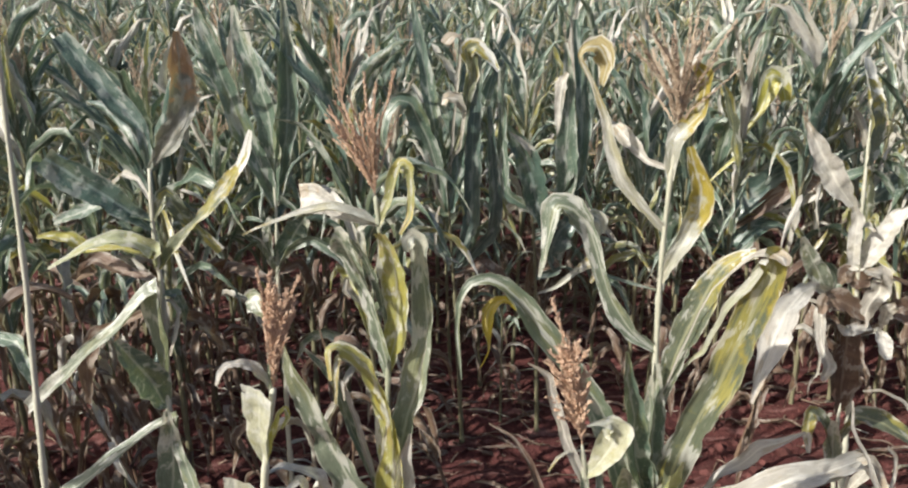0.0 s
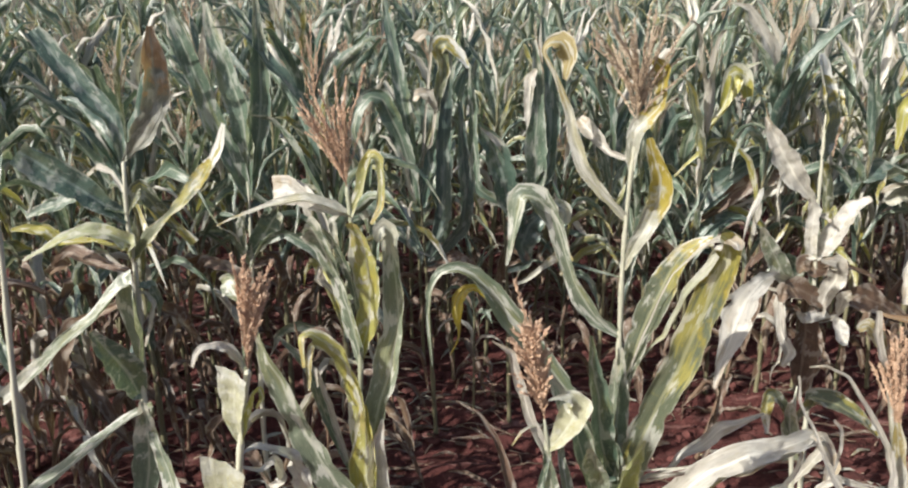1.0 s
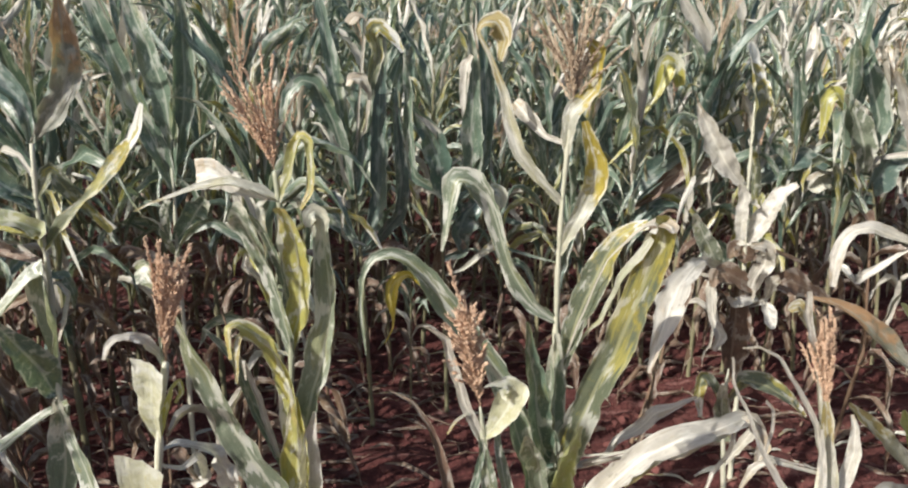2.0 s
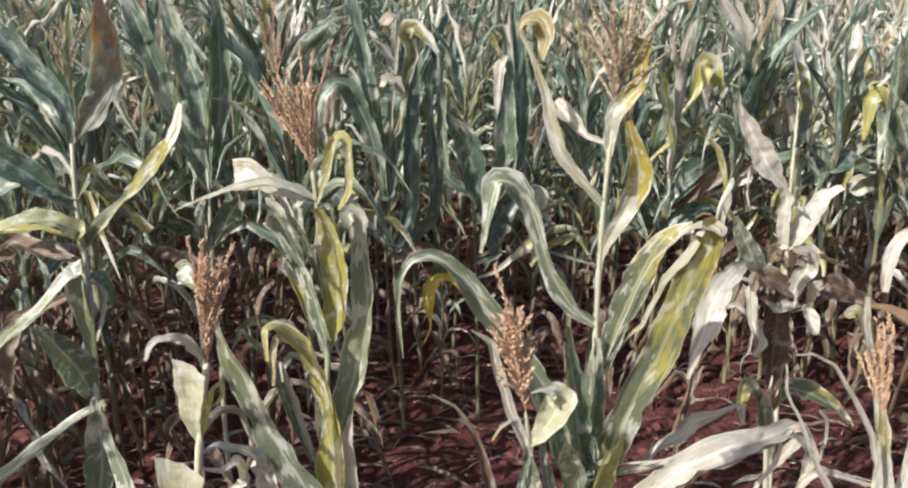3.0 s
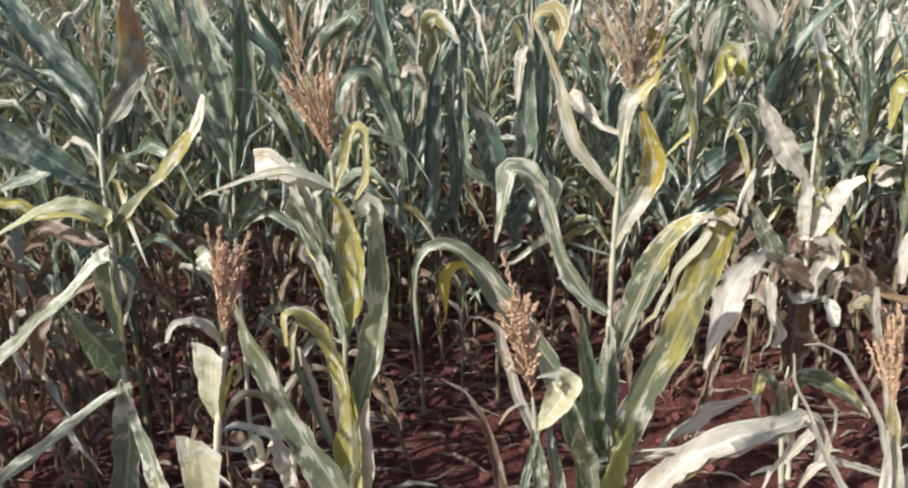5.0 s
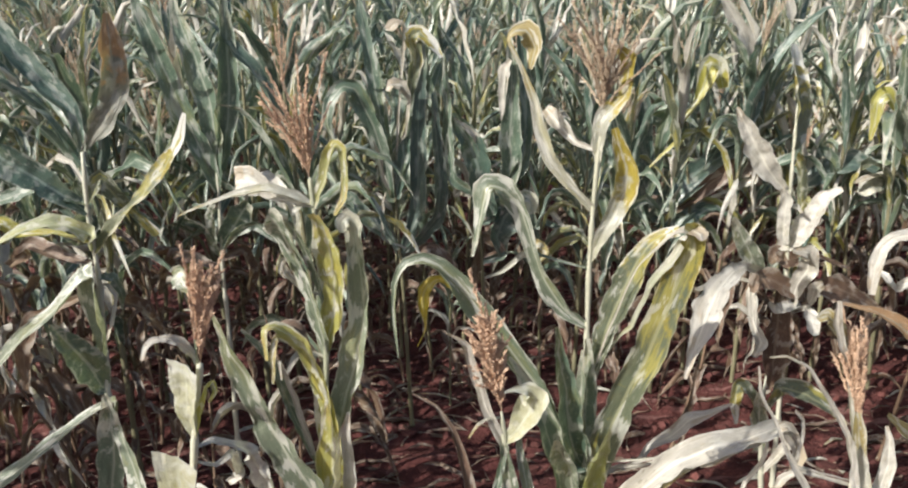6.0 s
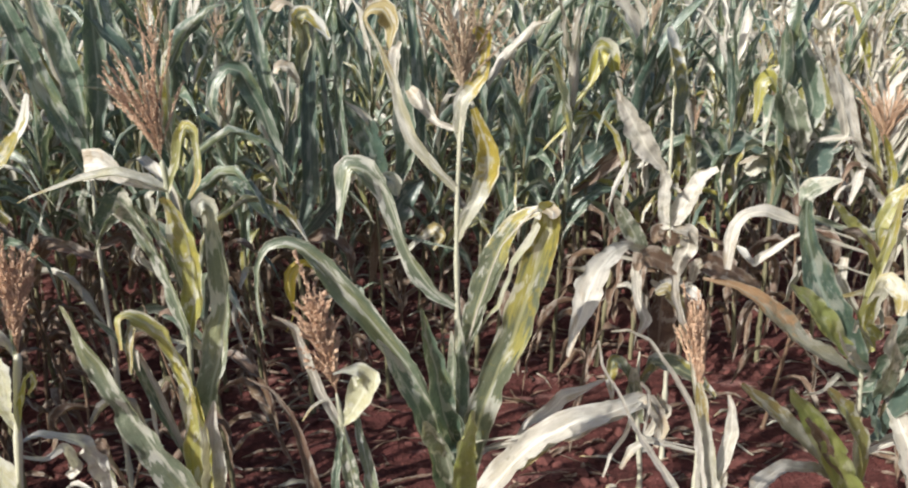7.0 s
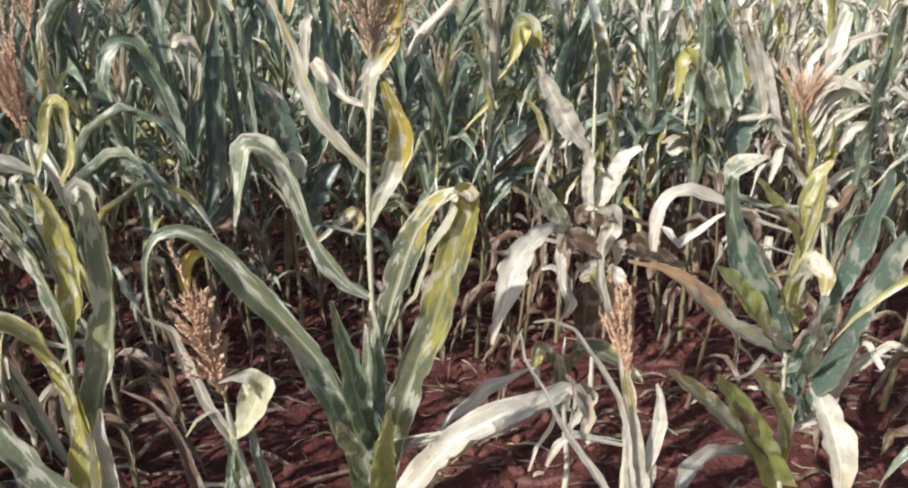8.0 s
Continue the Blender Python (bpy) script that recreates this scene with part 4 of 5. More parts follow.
plant(1.254, 2.013, "half-dead maize plant with bleached curling leaves",
      [(0.00, 0.000), (0.42, -0.017), (0.63, -0.033), (0.84, -0.049), (1.03, -0.065), (1.18, -0.070), (1.32, -0.075)],
      [
          leaf(1.18, "m", 0.036, [(0.063, 78, 79, 0.088), (0.082, 80, 63, 0.106), (0.082, 78, 134, 0.077), (0.077, 76, 139, 0.026)], face=(-45, 5)),
          leaf(1.05, "d", 0.013, [(0.019, 19, 180, 0.022), (0.076, 48, -174, 0.054), (0.079, 56, -174, 0.068), (0.088, 59, -174, 0.046), (0.067, 58, -172, 0.010)], face=(-125, 25)),
          leaf(0.88, "d", 0.020, [(0.016, 19, 180, 0.033), (0.085, 78, -129, 0.036), (0.069, 77, -120, 0.039), (0.048, 56, -150, 0.014)], face=(-120, 15)),
          leaf(1.01, "d", 0.011, [(0.030, -3, -81, 0.025), (0.031, -12, -78, 0.010)]),
          leaf(0.87, "d", 0.025, [(0.052, 63, -32, 0.058), (0.066, 61, -22, 0.061), (0.071, 67, -27, 0.046), (0.053, 34, -16, 0.018)], face=(-125, 30)),
          leaf(0.76, "d", 0.015, [(0.104, 26, -172, 0.025), (0.110, 23, -136, 0.028), (0.099, 4, -135, 0.046), (0.091, -18, -136, 0.068), (0.069, -39, -132, 0.075), (0.064, -52, -131, 0.057), (0.071, -52, -137, 0.028), (0.066, -64, -136, 0.008)], face=(-120, 22)),
          leaf(0.77, "w", 0.022, [(0.087, 19, 180, 0.036), (0.063, 48, -152, 0.053), (0.074, 55, -152, 0.056), (0.072, 55, -151, 0.034), (0.047, 49, -139, 0.013)], face=(-125, 30)),
          leaf(0.72, "d", 0.011, [(0.200, 19, 180, 0.018), (0.085, -12, -146, 0.028), (0.079, 7, -144, 0.024), (0.083, 23, -142, 0.007)], face=(-115, 60)),
          leaf(0.68, "d", 0.020, [(0.018, 20, 0, 0.034), (0.071, 77, -66, 0.044), (0.063, 68, -39, 0.055), (0.059, 73, -120, 0.047), (0.064, 15, -166, 0.018)], face=(-120, 20)),
          leaf(0.82, "n", 0.018, [(0.031, 20, 0, 0.029), (0.043, 11, -171, 0.069), (0.042, 33, -169, 0.054), (0.034, -61, -156, 0.014)], face=(-70, 20)),
          leaf(0.70, "n", 0.018, [(0.042, 20, 0, 0.030), (0.073, 33, -168, 0.062), (0.063, 29, -167, 0.069), (0.044, -1, -164, 0.050), (0.038, -61, -137, 0.018)], face=(-80, 25)),
          leaf(0.73, "n", 0.018, [(0.020, 19, 180, 0.030), (0.098, -85, -76, 0.078), (0.100, -86, -105, 0.087), (0.092, -85, -111, 0.061), (0.050, -79, -132, 0.015)], face=(-90, 20)),
          leaf(0.76, "d", 0.011, [(0.087, 19, 180, 0.018), (0.070, -56, -145, 0.029), (0.084, -74, -71, 0.029), (0.068, -64, -49, 0.040), (0.052, -46, -141, 0.015)], face=(-120, 25)),
          leaf(0.67, "d", 0.011, [(0.049, 20, 0, 0.019), (0.066, 2, -156, 0.037), (0.048, 6, -146, 0.029), (0.059, 38, -145, 0.011)], face=(-120, 30)),
          leaf(0.66, "n", 0.016, [(0.069, 20, 0, 0.026), (0.065, 71, -21, 0.041), (0.056, -0, -8, 0.083), (0.076, -24, -6, 0.050), (0.100, -28, -5, 0.016)], face=(-70, 25)),
          leaf(0.66, "d", 0.011, [(0.079, 20, 0, 0.019), (0.077, 58, -102, 0.041), (0.053, 40, -88, 0.022)], face=(-120, 25)),
          leaf(0.65, "d", 0.011, [(0.070, 20, 0, 0.019), (0.054, -21, -92, 0.045), (0.059, -28, -107, 0.026)], face=(-120, 25)),
          leaf(0.83, "n", 0.007, [(0.055, 20, 0, 0.011), (0.079, -17, 8, 0.022), (0.095, -22, 7, 0.015)]),
      ])
plant(1.500, 1.295, "broad-leaved green maize plant with yellowed lower leaves",
      [(0.00, 0.000), (0.18, -0.017), (0.43, -0.061), (0.63, -0.090), (0.84, -0.112), (1.00, -0.108), (1.13, -0.124)],
      [
          leaf(0.74, "b", 0.029, [(0.115, 57, -172, 0.064), (0.113, 56, -172, 0.066), (0.102, 59, -171, 0.054), (0.076, 66, -164, 0.037), (0.065, 71, -156, 0.029), (0.037, 72, -135, 0.019)], face=(-110, 20)),
          leaf(1.07, "w", 0.012, [(0.190, 19, 180, 0.020), (0.058, 52, -141, 0.037), (0.036, 51, -84, 0.048), (0.033, 26, -50, 0.036), (0.028, 28, -65, 0.010)], face=(-100, 50)),
          leaf(0.76, "v", 0.023, [(0.110, 40, -163, 0.041), (0.113, 44, -162, 0.063), (0.092, 44, -158, 0.047), (0.070, 37, -154, 0.010)], face=(-50, 15)),
          leaf(0.73, "q", 0.014, [(0.100, 31, 178, 0.036), (0.062, 29, 177, 0.044), (0.061, 39, 177, 0.052), (0.083, 44, 177, 0.047), (0.065, 42, 177, 0.028), (0.047, 27, 176, 0.016), (0.073, 16, 178, 0.006)], face=(-62, 28)),
          leaf(0.64, "k", 0.027, [(0.019, 20, 0, 0.045), (0.150, 82, -74, 0.080), (0.105, 78, -70, 0.078), (0.097, 77, -65, 0.085), (0.083, 74, -64, 0.083), (0.088, 76, -70, 0.066), (0.054, 68, -95, 0.029)], face=(-30, 10)),
          leaf(0.55, "k", 0.018, [(0.042, 20, 0, 0.031), (0.138, 75, -91, 0.062), (0.128, 74, -82, 0.065), (0.108, 70, -100, 0.071), (0.101, 69, -86, 0.082), (0.084, 63, -70, 0.065)], face=(-35, 15)),
          leaf(0.70, "g", 0.021, [(0.031, 20, 0, 0.035), (0.111, 61, -98, 0.048), (0.093, 50, -117, 0.040), (0.088, 44, -122, 0.013)], face=(-115, 20)),
          leaf(0.67, "k", 0.021, [(0.021, 20, 0, 0.036), (0.091, -16, -114, 0.043), (0.091, 8, -118, 0.011)], face=(-70, 20)),
          leaf(0.36, "v", 0.068, [(0.157, 54, -154, 0.063), (0.140, 52, -152, 0.057), (0.136, 50, -153, 0.044), (0.122, 45, -152, 0.026), (0.076, 40, -136, 0.007)], face=(-118, 22)),
          leaf(0.42, "y", 0.032, [(0.162, 68, -139, 0.045), (0.157, 55, -154, 0.039), (0.121, 43, -153, 0.010)], face=(-60, 15)),
          leaf(0.41, "o", 0.015, [(0.037, 18, 180, 0.025), (0.177, 48, -163, 0.044), (0.147, 44, -161, 0.044), (0.127, 43, -158, 0.041), (0.117, 39, -157, 0.012)], face=(-80, 35)),
          leaf(0.65, "d", 0.009, [(0.072, 20, 0, 0.015), (0.055, -28, -96, 0.039), (0.055, -29, -97, 0.056), (0.057, -29, -103, 0.067), (0.063, -35, -111, 0.057), (0.067, -31, -124, 0.028)], face=(-120, 20)),
          leaf(0.51, "d", 0.011, [(0.110, 20, 0, 0.019), (0.134, 72, -101, 0.033), (0.108, 65, -120, 0.025), (0.058, 46, -88, 0.020), (0.057, -43, -73, 0.013)], face=(-100, 50)),
          leaf(0.53, "d", 0.009, [(0.120, 20, 0, 0.016), (0.114, 76, -65, 0.021), (0.066, 55, -41, 0.024), (0.058, 49, -41, 0.018), (0.035, -6, -46, 0.009)], face=(-100, 50)),
          leaf(0.80, "y", 0.012, [(0.016, 20, 0, 0.020), (0.100, 65, -158, 0.033), (0.083, 77, -119, 0.027), (0.074, 77, -84, 0.022), (0.080, 78, -94, 0.016), (0.063, 73, -120, 0.008)], face=(-110, 15)),
          leaf(0.85, "o", 0.014, [(0.097, 66, -117, 0.027), (0.077, 63, -102, 0.034), (0.046, -35, -69, 0.039), (0.051, -34, -123, 0.015)], face=(-120, 30)),
          leaf(1.00, "y", 0.014, [(0.106, 50, -163, 0.045), (0.080, 37, -162, 0.037), (0.076, 44, -159, 0.010)], face=(-50, 15)),
          leaf(1.03, "y", 0.008, [(0.013, 19, 180, 0.014), (0.069, 82, -138, 0.032), (0.069, 70, -16, 0.035), (0.038, 59, -20, 0.011)]),
          leaf(1.03, "d", 0.006, [(0.142, 19, 180, 0.010), (0.069, 31, -177, 0.018), (0.052, 25, -177, 0.030), (0.051, 19, -177, 0.030), (0.040, -5, -176, 0.023), (0.034, -44, -173, 0.024), (0.042, -77, -163, 0.024), (0.056, -87, -87, 0.015)], face=(-115, 45)),
          leaf(1.05, "d", 0.005, [(0.173, 19, 180, 0.008), (0.109, -38, 166, 0.018), (0.044, -48, 137, 0.028), (0.040, 44, 136, 0.023), (0.022, 18, 102, 0.008)]),
          leaf(0.98, "d", 0.005, [(0.183, 19, 180, 0.008), (0.031, -40, 121, 0.018), (0.054, -66, 67, 0.027), (0.068, -72, 78, 0.019)]),
          leaf(0.41, "d", 0.013, [(0.028, 18, -180, 0.022), (0.187, 35, -155, 0.029), (0.153, 26, -152, 0.027), (0.117, 3, -146, 0.031), (0.084, 1, -130, 0.012)], face=(-110, 55)),
          leaf(0.74, "d", 0.007, [(0.097, 34, -145, 0.014), (0.105, 43, -143, 0.018), (0.093, 41, -138, 0.006)]),
          leaf(0.71, "d", 0.007, [(0.130, 18, -154, 0.011), (0.137, 40, -149, 0.015), (0.106, 39, -140, 0.006)]),
          leaf(0.67, "d", 0.007, [(0.162, 40, -151, 0.011), (0.092, 1, -139, 0.009), (0.108, 15, -145, 0.004)]),
          leaf(0.80, "d", 0.005, [(0.020, 20, 0, 0.009), (0.146, 40, -147, 0.013), (0.078, 9, -129, 0.010)]),
          leaf(0.65, "w", 0.009, [(0.042, 20, 0, 0.015), (0.120, 45, -120, 0.040), (0.132, 46, -126, 0.029), (0.132, 43, -131, 0.007)], face=(-120, 20)),
          leaf(1.00, "n", 0.011, [(0.089, 44, -148, 0.026), (0.086, 33, -153, 0.030), (0.067, 21, -148, 0.010)], face=(-110, 30)),
          leaf(0.94, "y", 0.011, [(0.091, 54, -131, 0.016), (0.098, 44, -145, 0.020), (0.082, 31, -145, 0.007)], face=(-100, 30)),
          leaf(1.03, "d", 0.008, [(0.054, 57, -65, 0.016), (0.059, 59, -118, 0.024), (0.027, -9, -85, 0.016)], face=(-120, 30)),
          leaf(0.85, "d", 0.005, [(0.039, 19, 0, 0.009), (0.111, 54, -149, 0.014), (0.088, 67, -107, 0.011), (0.074, 60, -117, 0.006)], face=(-110, 30)),
          leaf(0.82, "y", 0.009, [(0.040, 20, 0, 0.014), (0.100, 30, -147, 0.022), (0.094, 50, -130, 0.018), (0.071, 42, -117, 0.006)], face=(-110, 20)),
          leaf(0.74, "d", 0.005, [(0.022, 20, 0, 0.009), (0.106, 29, -145, 0.017), (0.105, 38, -140, 0.018), (0.089, 29, -137, 0.006)], face=(-120, 30)),
          leaf(0.73, "d", 0.007, [(0.042, 20, 0, 0.012), (0.076, 38, -91, 0.031), (0.128, 39, -143, 0.024), (0.115, 48, -128, 0.010)], face=(-120, 20)),
          leaf(0.42, "n", 0.013, [(0.161, 43, -153, 0.029), (0.161, 48, -150, 0.030), (0.125, 44, -144, 0.010)], face=(-90, 30)),
          leaf(0.86, "d", 0.007, [(0.088, 56, 172, 0.014), (0.048, 58, 165, 0.022), (0.052, 81, 54, 0.016)], face=(-120, 20)),
          leaf(0.91, "o", 0.004, [(0.025, 19, 0, 0.007), (0.084, 26, -161, 0.013), (0.066, 7, -157, 0.008)]),
      ])
plant(2.137, 1.998, "bleached dry maize plant with ragged pale top",
      [(0.00, 0.000), (0.58, -0.075), (0.79, -0.130), (0.95, -0.195), (1.10, -0.267)],
      [
          leaf(1.02, "d", 0.007, [(0.047, 17, -180, 0.012), (0.086, 30, -170, 0.019), (0.115, 63, -166, 0.029), (0.113, 65, -165, 0.033), (0.108, 55, -169, 0.011)], face=(-120, 20)),
          leaf(0.99, "d", 0.006, [(0.047, 17, -180, 0.010), (0.113, 31, -160, 0.021), (0.066, -43, -136, 0.029), (0.075, -49, -137, 0.007)], face=(-120, 20)),
          leaf(1.08, "d", 0.010, [(0.131, 77, -24, 0.031), (0.056, 36, -16, 0.045), (0.062, -16, -12, 0.031), (0.083, -39, -11, 0.010)], face=(-110, 50)),
          leaf(1.09, "d", 0.010, [(0.186, 70, 15, 0.031), (0.112, 73, 30, 0.050), (0.084, 61, 25, 0.025)], face=(-120, 20)),
          leaf(1.06, "d", 0.010, [(0.130, 37, -0, 0.024), (0.124, 3, 0, 0.032), (0.078, -48, 0, 0.046), (0.082, -80, 0, 0.013)], face=(-115, 45)),
          leaf(0.93, "y", 0.007, [(0.060, 17, -180, 0.012), (0.132, 65, -159, 0.023), (0.136, 64, -160, 0.018), (0.119, 56, -163, 0.005)], face=(-110, 20)),
          leaf(0.91, "y", 0.007, [(0.045, 17, -180, 0.012), (0.108, 72, -126, 0.028), (0.117, 58, -154, 0.023), (0.064, 40, -147, 0.007)], face=(-110, 15)),
          leaf(0.87, "o", 0.006, [(0.050, 17, -180, 0.010), (0.126, 67, -12, 0.027), (0.078, 58, -14, 0.025), (0.053, 63, -24, 0.007)]),
          leaf(1.03, "d", 0.041, [(0.135, 70, -0), (0.097, 46, 0), (0.115, -15, 0), (0.156, -53, 0)], face=(-125, 40)),
          leaf(1.08, "d", 0.037, [(0.181, 77, 18), (0.134, 49, 6), (0.126, 7, 3), (0.146, -39, 4)], face=(-130, 35)),
          leaf(1.07, "d", 0.031, [(0.149, 44, -180), (0.142, 60, 180), (0.146, 66, 180)], face=(-125, 30)),
          leaf(1.09, "d", 0.029, [(0.186, 77, 64), (0.130, 51, 18), (0.073, 27, 11)], face=(-120, 40)),
          leaf(0.95, "n", 0.036, [(0.119, 51, -0), (0.111, 55, 0), (0.145, 85, 180)]),
          leaf(0.91, "d", 0.036, [(0.191, 68, -29), (0.107, 15, -11), (0.108, -66, -25)], face=(-130, 45)),
          leaf(0.89, "n", 0.031, [(0.187, 44, -167), (0.112, 24, -169), (0.104, -51, -158)]),
          leaf(0.93, "y", 0.053, [(0.110, 71, -89), (0.129, 66, -131)]),
          leaf(0.83, "d", 0.031, [(0.250, 44, -169), (0.090, -7, -170), (0.119, -58, -157)], face=(-130, 35)),
          leaf(0.77, "n", 0.037, [(0.141, 63, -29), (0.103, -48, -16), (0.121, -72, -39)]),
          leaf(0.89, "d", 0.031, [(0.182, 19, 13), (0.202, -11, 10)]),
          leaf(1.08, "o", 0.033, [(0.162, 61, -0), (0.127, 32, 0), (0.143, -31, 0)]),
          leaf(1.05, "n", 0.027, [(0.142, 42, -180), (0.114, 70, 180), (0.074, 29, 180)]),
          leaf(0.99, "o", 0.029, [(0.147, 64, -18), (0.114, 28, -9), (0.123, -62, -15)], face=(-125, 40)),
          leaf(0.97, "d", 0.023, [(0.178, 43, -169), (0.100, 36, -170), (0.069, -26, -169)]),
          leaf(1.08, "n", 0.033, [(0.135, 49, 17), (0.124, 77, 61)]),
          leaf(1.09, "d", 0.026, [(0.175, 72, 150), (0.146, 68, 155)]),
      ], tassel=(0.22, 46, 24, -8))
plant(0.005, 2.479, "grey-green maize plant with one leaf arched over",
      [(0.00, 0.000), (0.55, -0.010), (0.73, -0.016), (0.95, -0.025), (1.12, -0.039)],
      [
          leaf(0.93, "g", 0.017, [(0.018, 19, 180, 0.028), (0.137, 83, -134, 0.054), (0.130, 75, -159, 0.055), (0.090, 66, -160, 0.059), (0.057, 66, -147, 0.056), (0.048, 17, -164, 0.048), (0.062, -47, -163, 0.046), (0.072, -74, -140, 0.035), (0.061, -69, -36, 0.010)], face=(-100, 35)),
          leaf(0.74, "k", 0.019, [(0.022, 20, 0, 0.031), (0.158, 72, 12, 0.055), (0.169, 86, 55, 0.056), (0.163, 85, 49, 0.052), (0.178, 85, 42, 0.040), (0.153, 84, 36, 0.016)], face=(-80, 15)),
          leaf(0.72, "k", 0.019, [(0.020, 20, 0, 0.031), (0.177, 49, -5, 0.053), (0.133, 81, -30, 0.054), (0.148, 85, -126, 0.041), (0.180, 86, -121, 0.016)], face=(-60, 15)),
          leaf(0.94, "b", 0.032, [(0.149, 76, 20, 0.052), (0.122, 84, 73, 0.054), (0.100, 80, 131, 0.044), (0.079, 79, 121, 0.012)], face=(-90, 20)),
          leaf(1.01, "g", 0.028, [(0.248, 80, 153, 0.048), (0.159, 79, 140, 0.044), (0.155, 79, 139, 0.036), (0.097, 75, 129, 0.016)], face=(-90, 20)),
          leaf(1.09, "d", 0.007, [(0.097, 55, 0, 0.012), (0.124, 78, -29, 0.018), (0.055, 63, -150, 0.039), (0.041, 8, -162, 0.039), (0.027, -51, -134, 0.019)], face=(-120, 30)),
          leaf(1.05, "m", 0.009, [(0.247, 73, 0, 0.016), (0.139, 78, -21, 0.047), (0.078, 77, -146, 0.058), (0.039, 22, -16, 0.046), (0.054, -44, -15, 0.039), (0.054, -55, -19, 0.012)], face=(-75, 25)),
          leaf(0.94, "d", 0.005, [(0.017, 19, 180, 0.008), (0.078, 65, -127, 0.014), (0.089, 71, -112, 0.016), (0.072, 65, -119, 0.006)]),
          leaf(0.73, "d", 0.005, [(0.033, 20, 0, 0.008), (0.107, 30, -167, 0.010), (0.137, 81, -70, 0.014), (0.053, 62, -52, 0.006)]),
          leaf(0.98, "d", 0.007, [(0.546, 84, 0, 0.012), (0.037, 32, -152, 0.043), (0.035, -37, -147, 0.031)]),
          leaf(0.75, "g", 0.029, [(0.158, 43, 170, 0.058), (0.119, 45, 166, 0.062), (0.071, -43, 157, 0.042)], face=(-60, 30)),
          leaf(0.70, "n", 0.021, [(0.123, 20, 0, 0.050), (0.094, -48, 0, 0.054), (0.118, -80, 0, 0.017)], face=(-50, 30)),
      ])
plant(0.305, 2.553, "dark upright maize plant with blue-green leaves",
      [(0.00, 0.000), (0.58, -0.008), (0.74, -0.012), (0.90, -0.021), (1.03, -0.029)],
      [
          leaf(0.81, "b", 0.018, [(0.060, 20, 0, 0.030), (0.114, 66, -165, 0.062), (0.104, 76, -151, 0.094), (0.101, 72, -158, 0.085), (0.075, 59, -162, 0.052), (0.049, 61, -149, 0.012)], face=(-95, 25)),
          leaf(0.83, "d", 0.005, [(0.052, 20, 0, 0.008), (0.224, 80, -145, 0.014), (0.085, 64, -143, 0.024), (0.074, 45, -155, 0.018), (0.045, 33, -144, 0.006)], face=(-115, 40)),
          leaf(0.88, "g", 0.019, [(0.098, 20, 0, 0.031), (0.113, 77, -14, 0.066), (0.108, 86, -123, 0.074), (0.105, 85, -43, 0.057), (0.141, 87, -111, 0.040), (0.137, 84, -157, 0.016)], face=(-85, 18)),
          leaf(0.90, "b", 0.018, [(0.106, 20, 0, 0.029), (0.121, 61, 7, 0.050), (0.189, 84, 22, 0.054), (0.182, 85, 153, 0.037), (0.176, 84, 157, 0.016)], face=(-80, 15)),
          leaf(0.99, "d", 0.006, [(0.129, 36, 0, 0.010), (0.171, 83, -124, 0.020), (0.143, 82, -61, 0.044), (0.044, 56, -43, 0.020)], face=(-120, 20)),
          leaf(0.66, "k", 0.021, [(0.078, 19, 0, 0.034), (0.071, 75, 164, 0.081), (0.083, 70, 10, 0.093), (0.061, 44, 7, 0.063), (0.054, 36, 7, 0.017)], face=(-70, 20)),
          leaf(0.84, "g", 0.015, [(0.085, 20, 0, 0.025), (0.206, 34, -178, 0.037), (0.173, 84, -165, 0.037), (0.144, 88, -111, 0.032), (0.139, 85, -153, 0.010)], face=(-115, 20)),
          leaf(0.82, "d", 0.005, [(0.092, 20, 0, 0.008), (0.116, 35, 176, 0.021), (0.060, 26, 173, 0.054), (0.043, -40, 168, 0.034)], face=(-120, 30)),
          leaf(0.59, "o", 0.008, [(0.076, 19, 0, 0.013), (0.113, 40, -8, 0.030), (0.066, 35, -13, 0.051), (0.039, -52, -31, 0.034), (0.054, -49, -160, 0.013)], face=(-115, 40)),
          leaf(0.68, "n", 0.013, [(0.083, 19, 0, 0.021), (0.083, 31, 166, 0.043), (0.105, -70, 153, 0.052), (0.152, -82, 124, 0.018)], face=(-60, 30)),
      ])
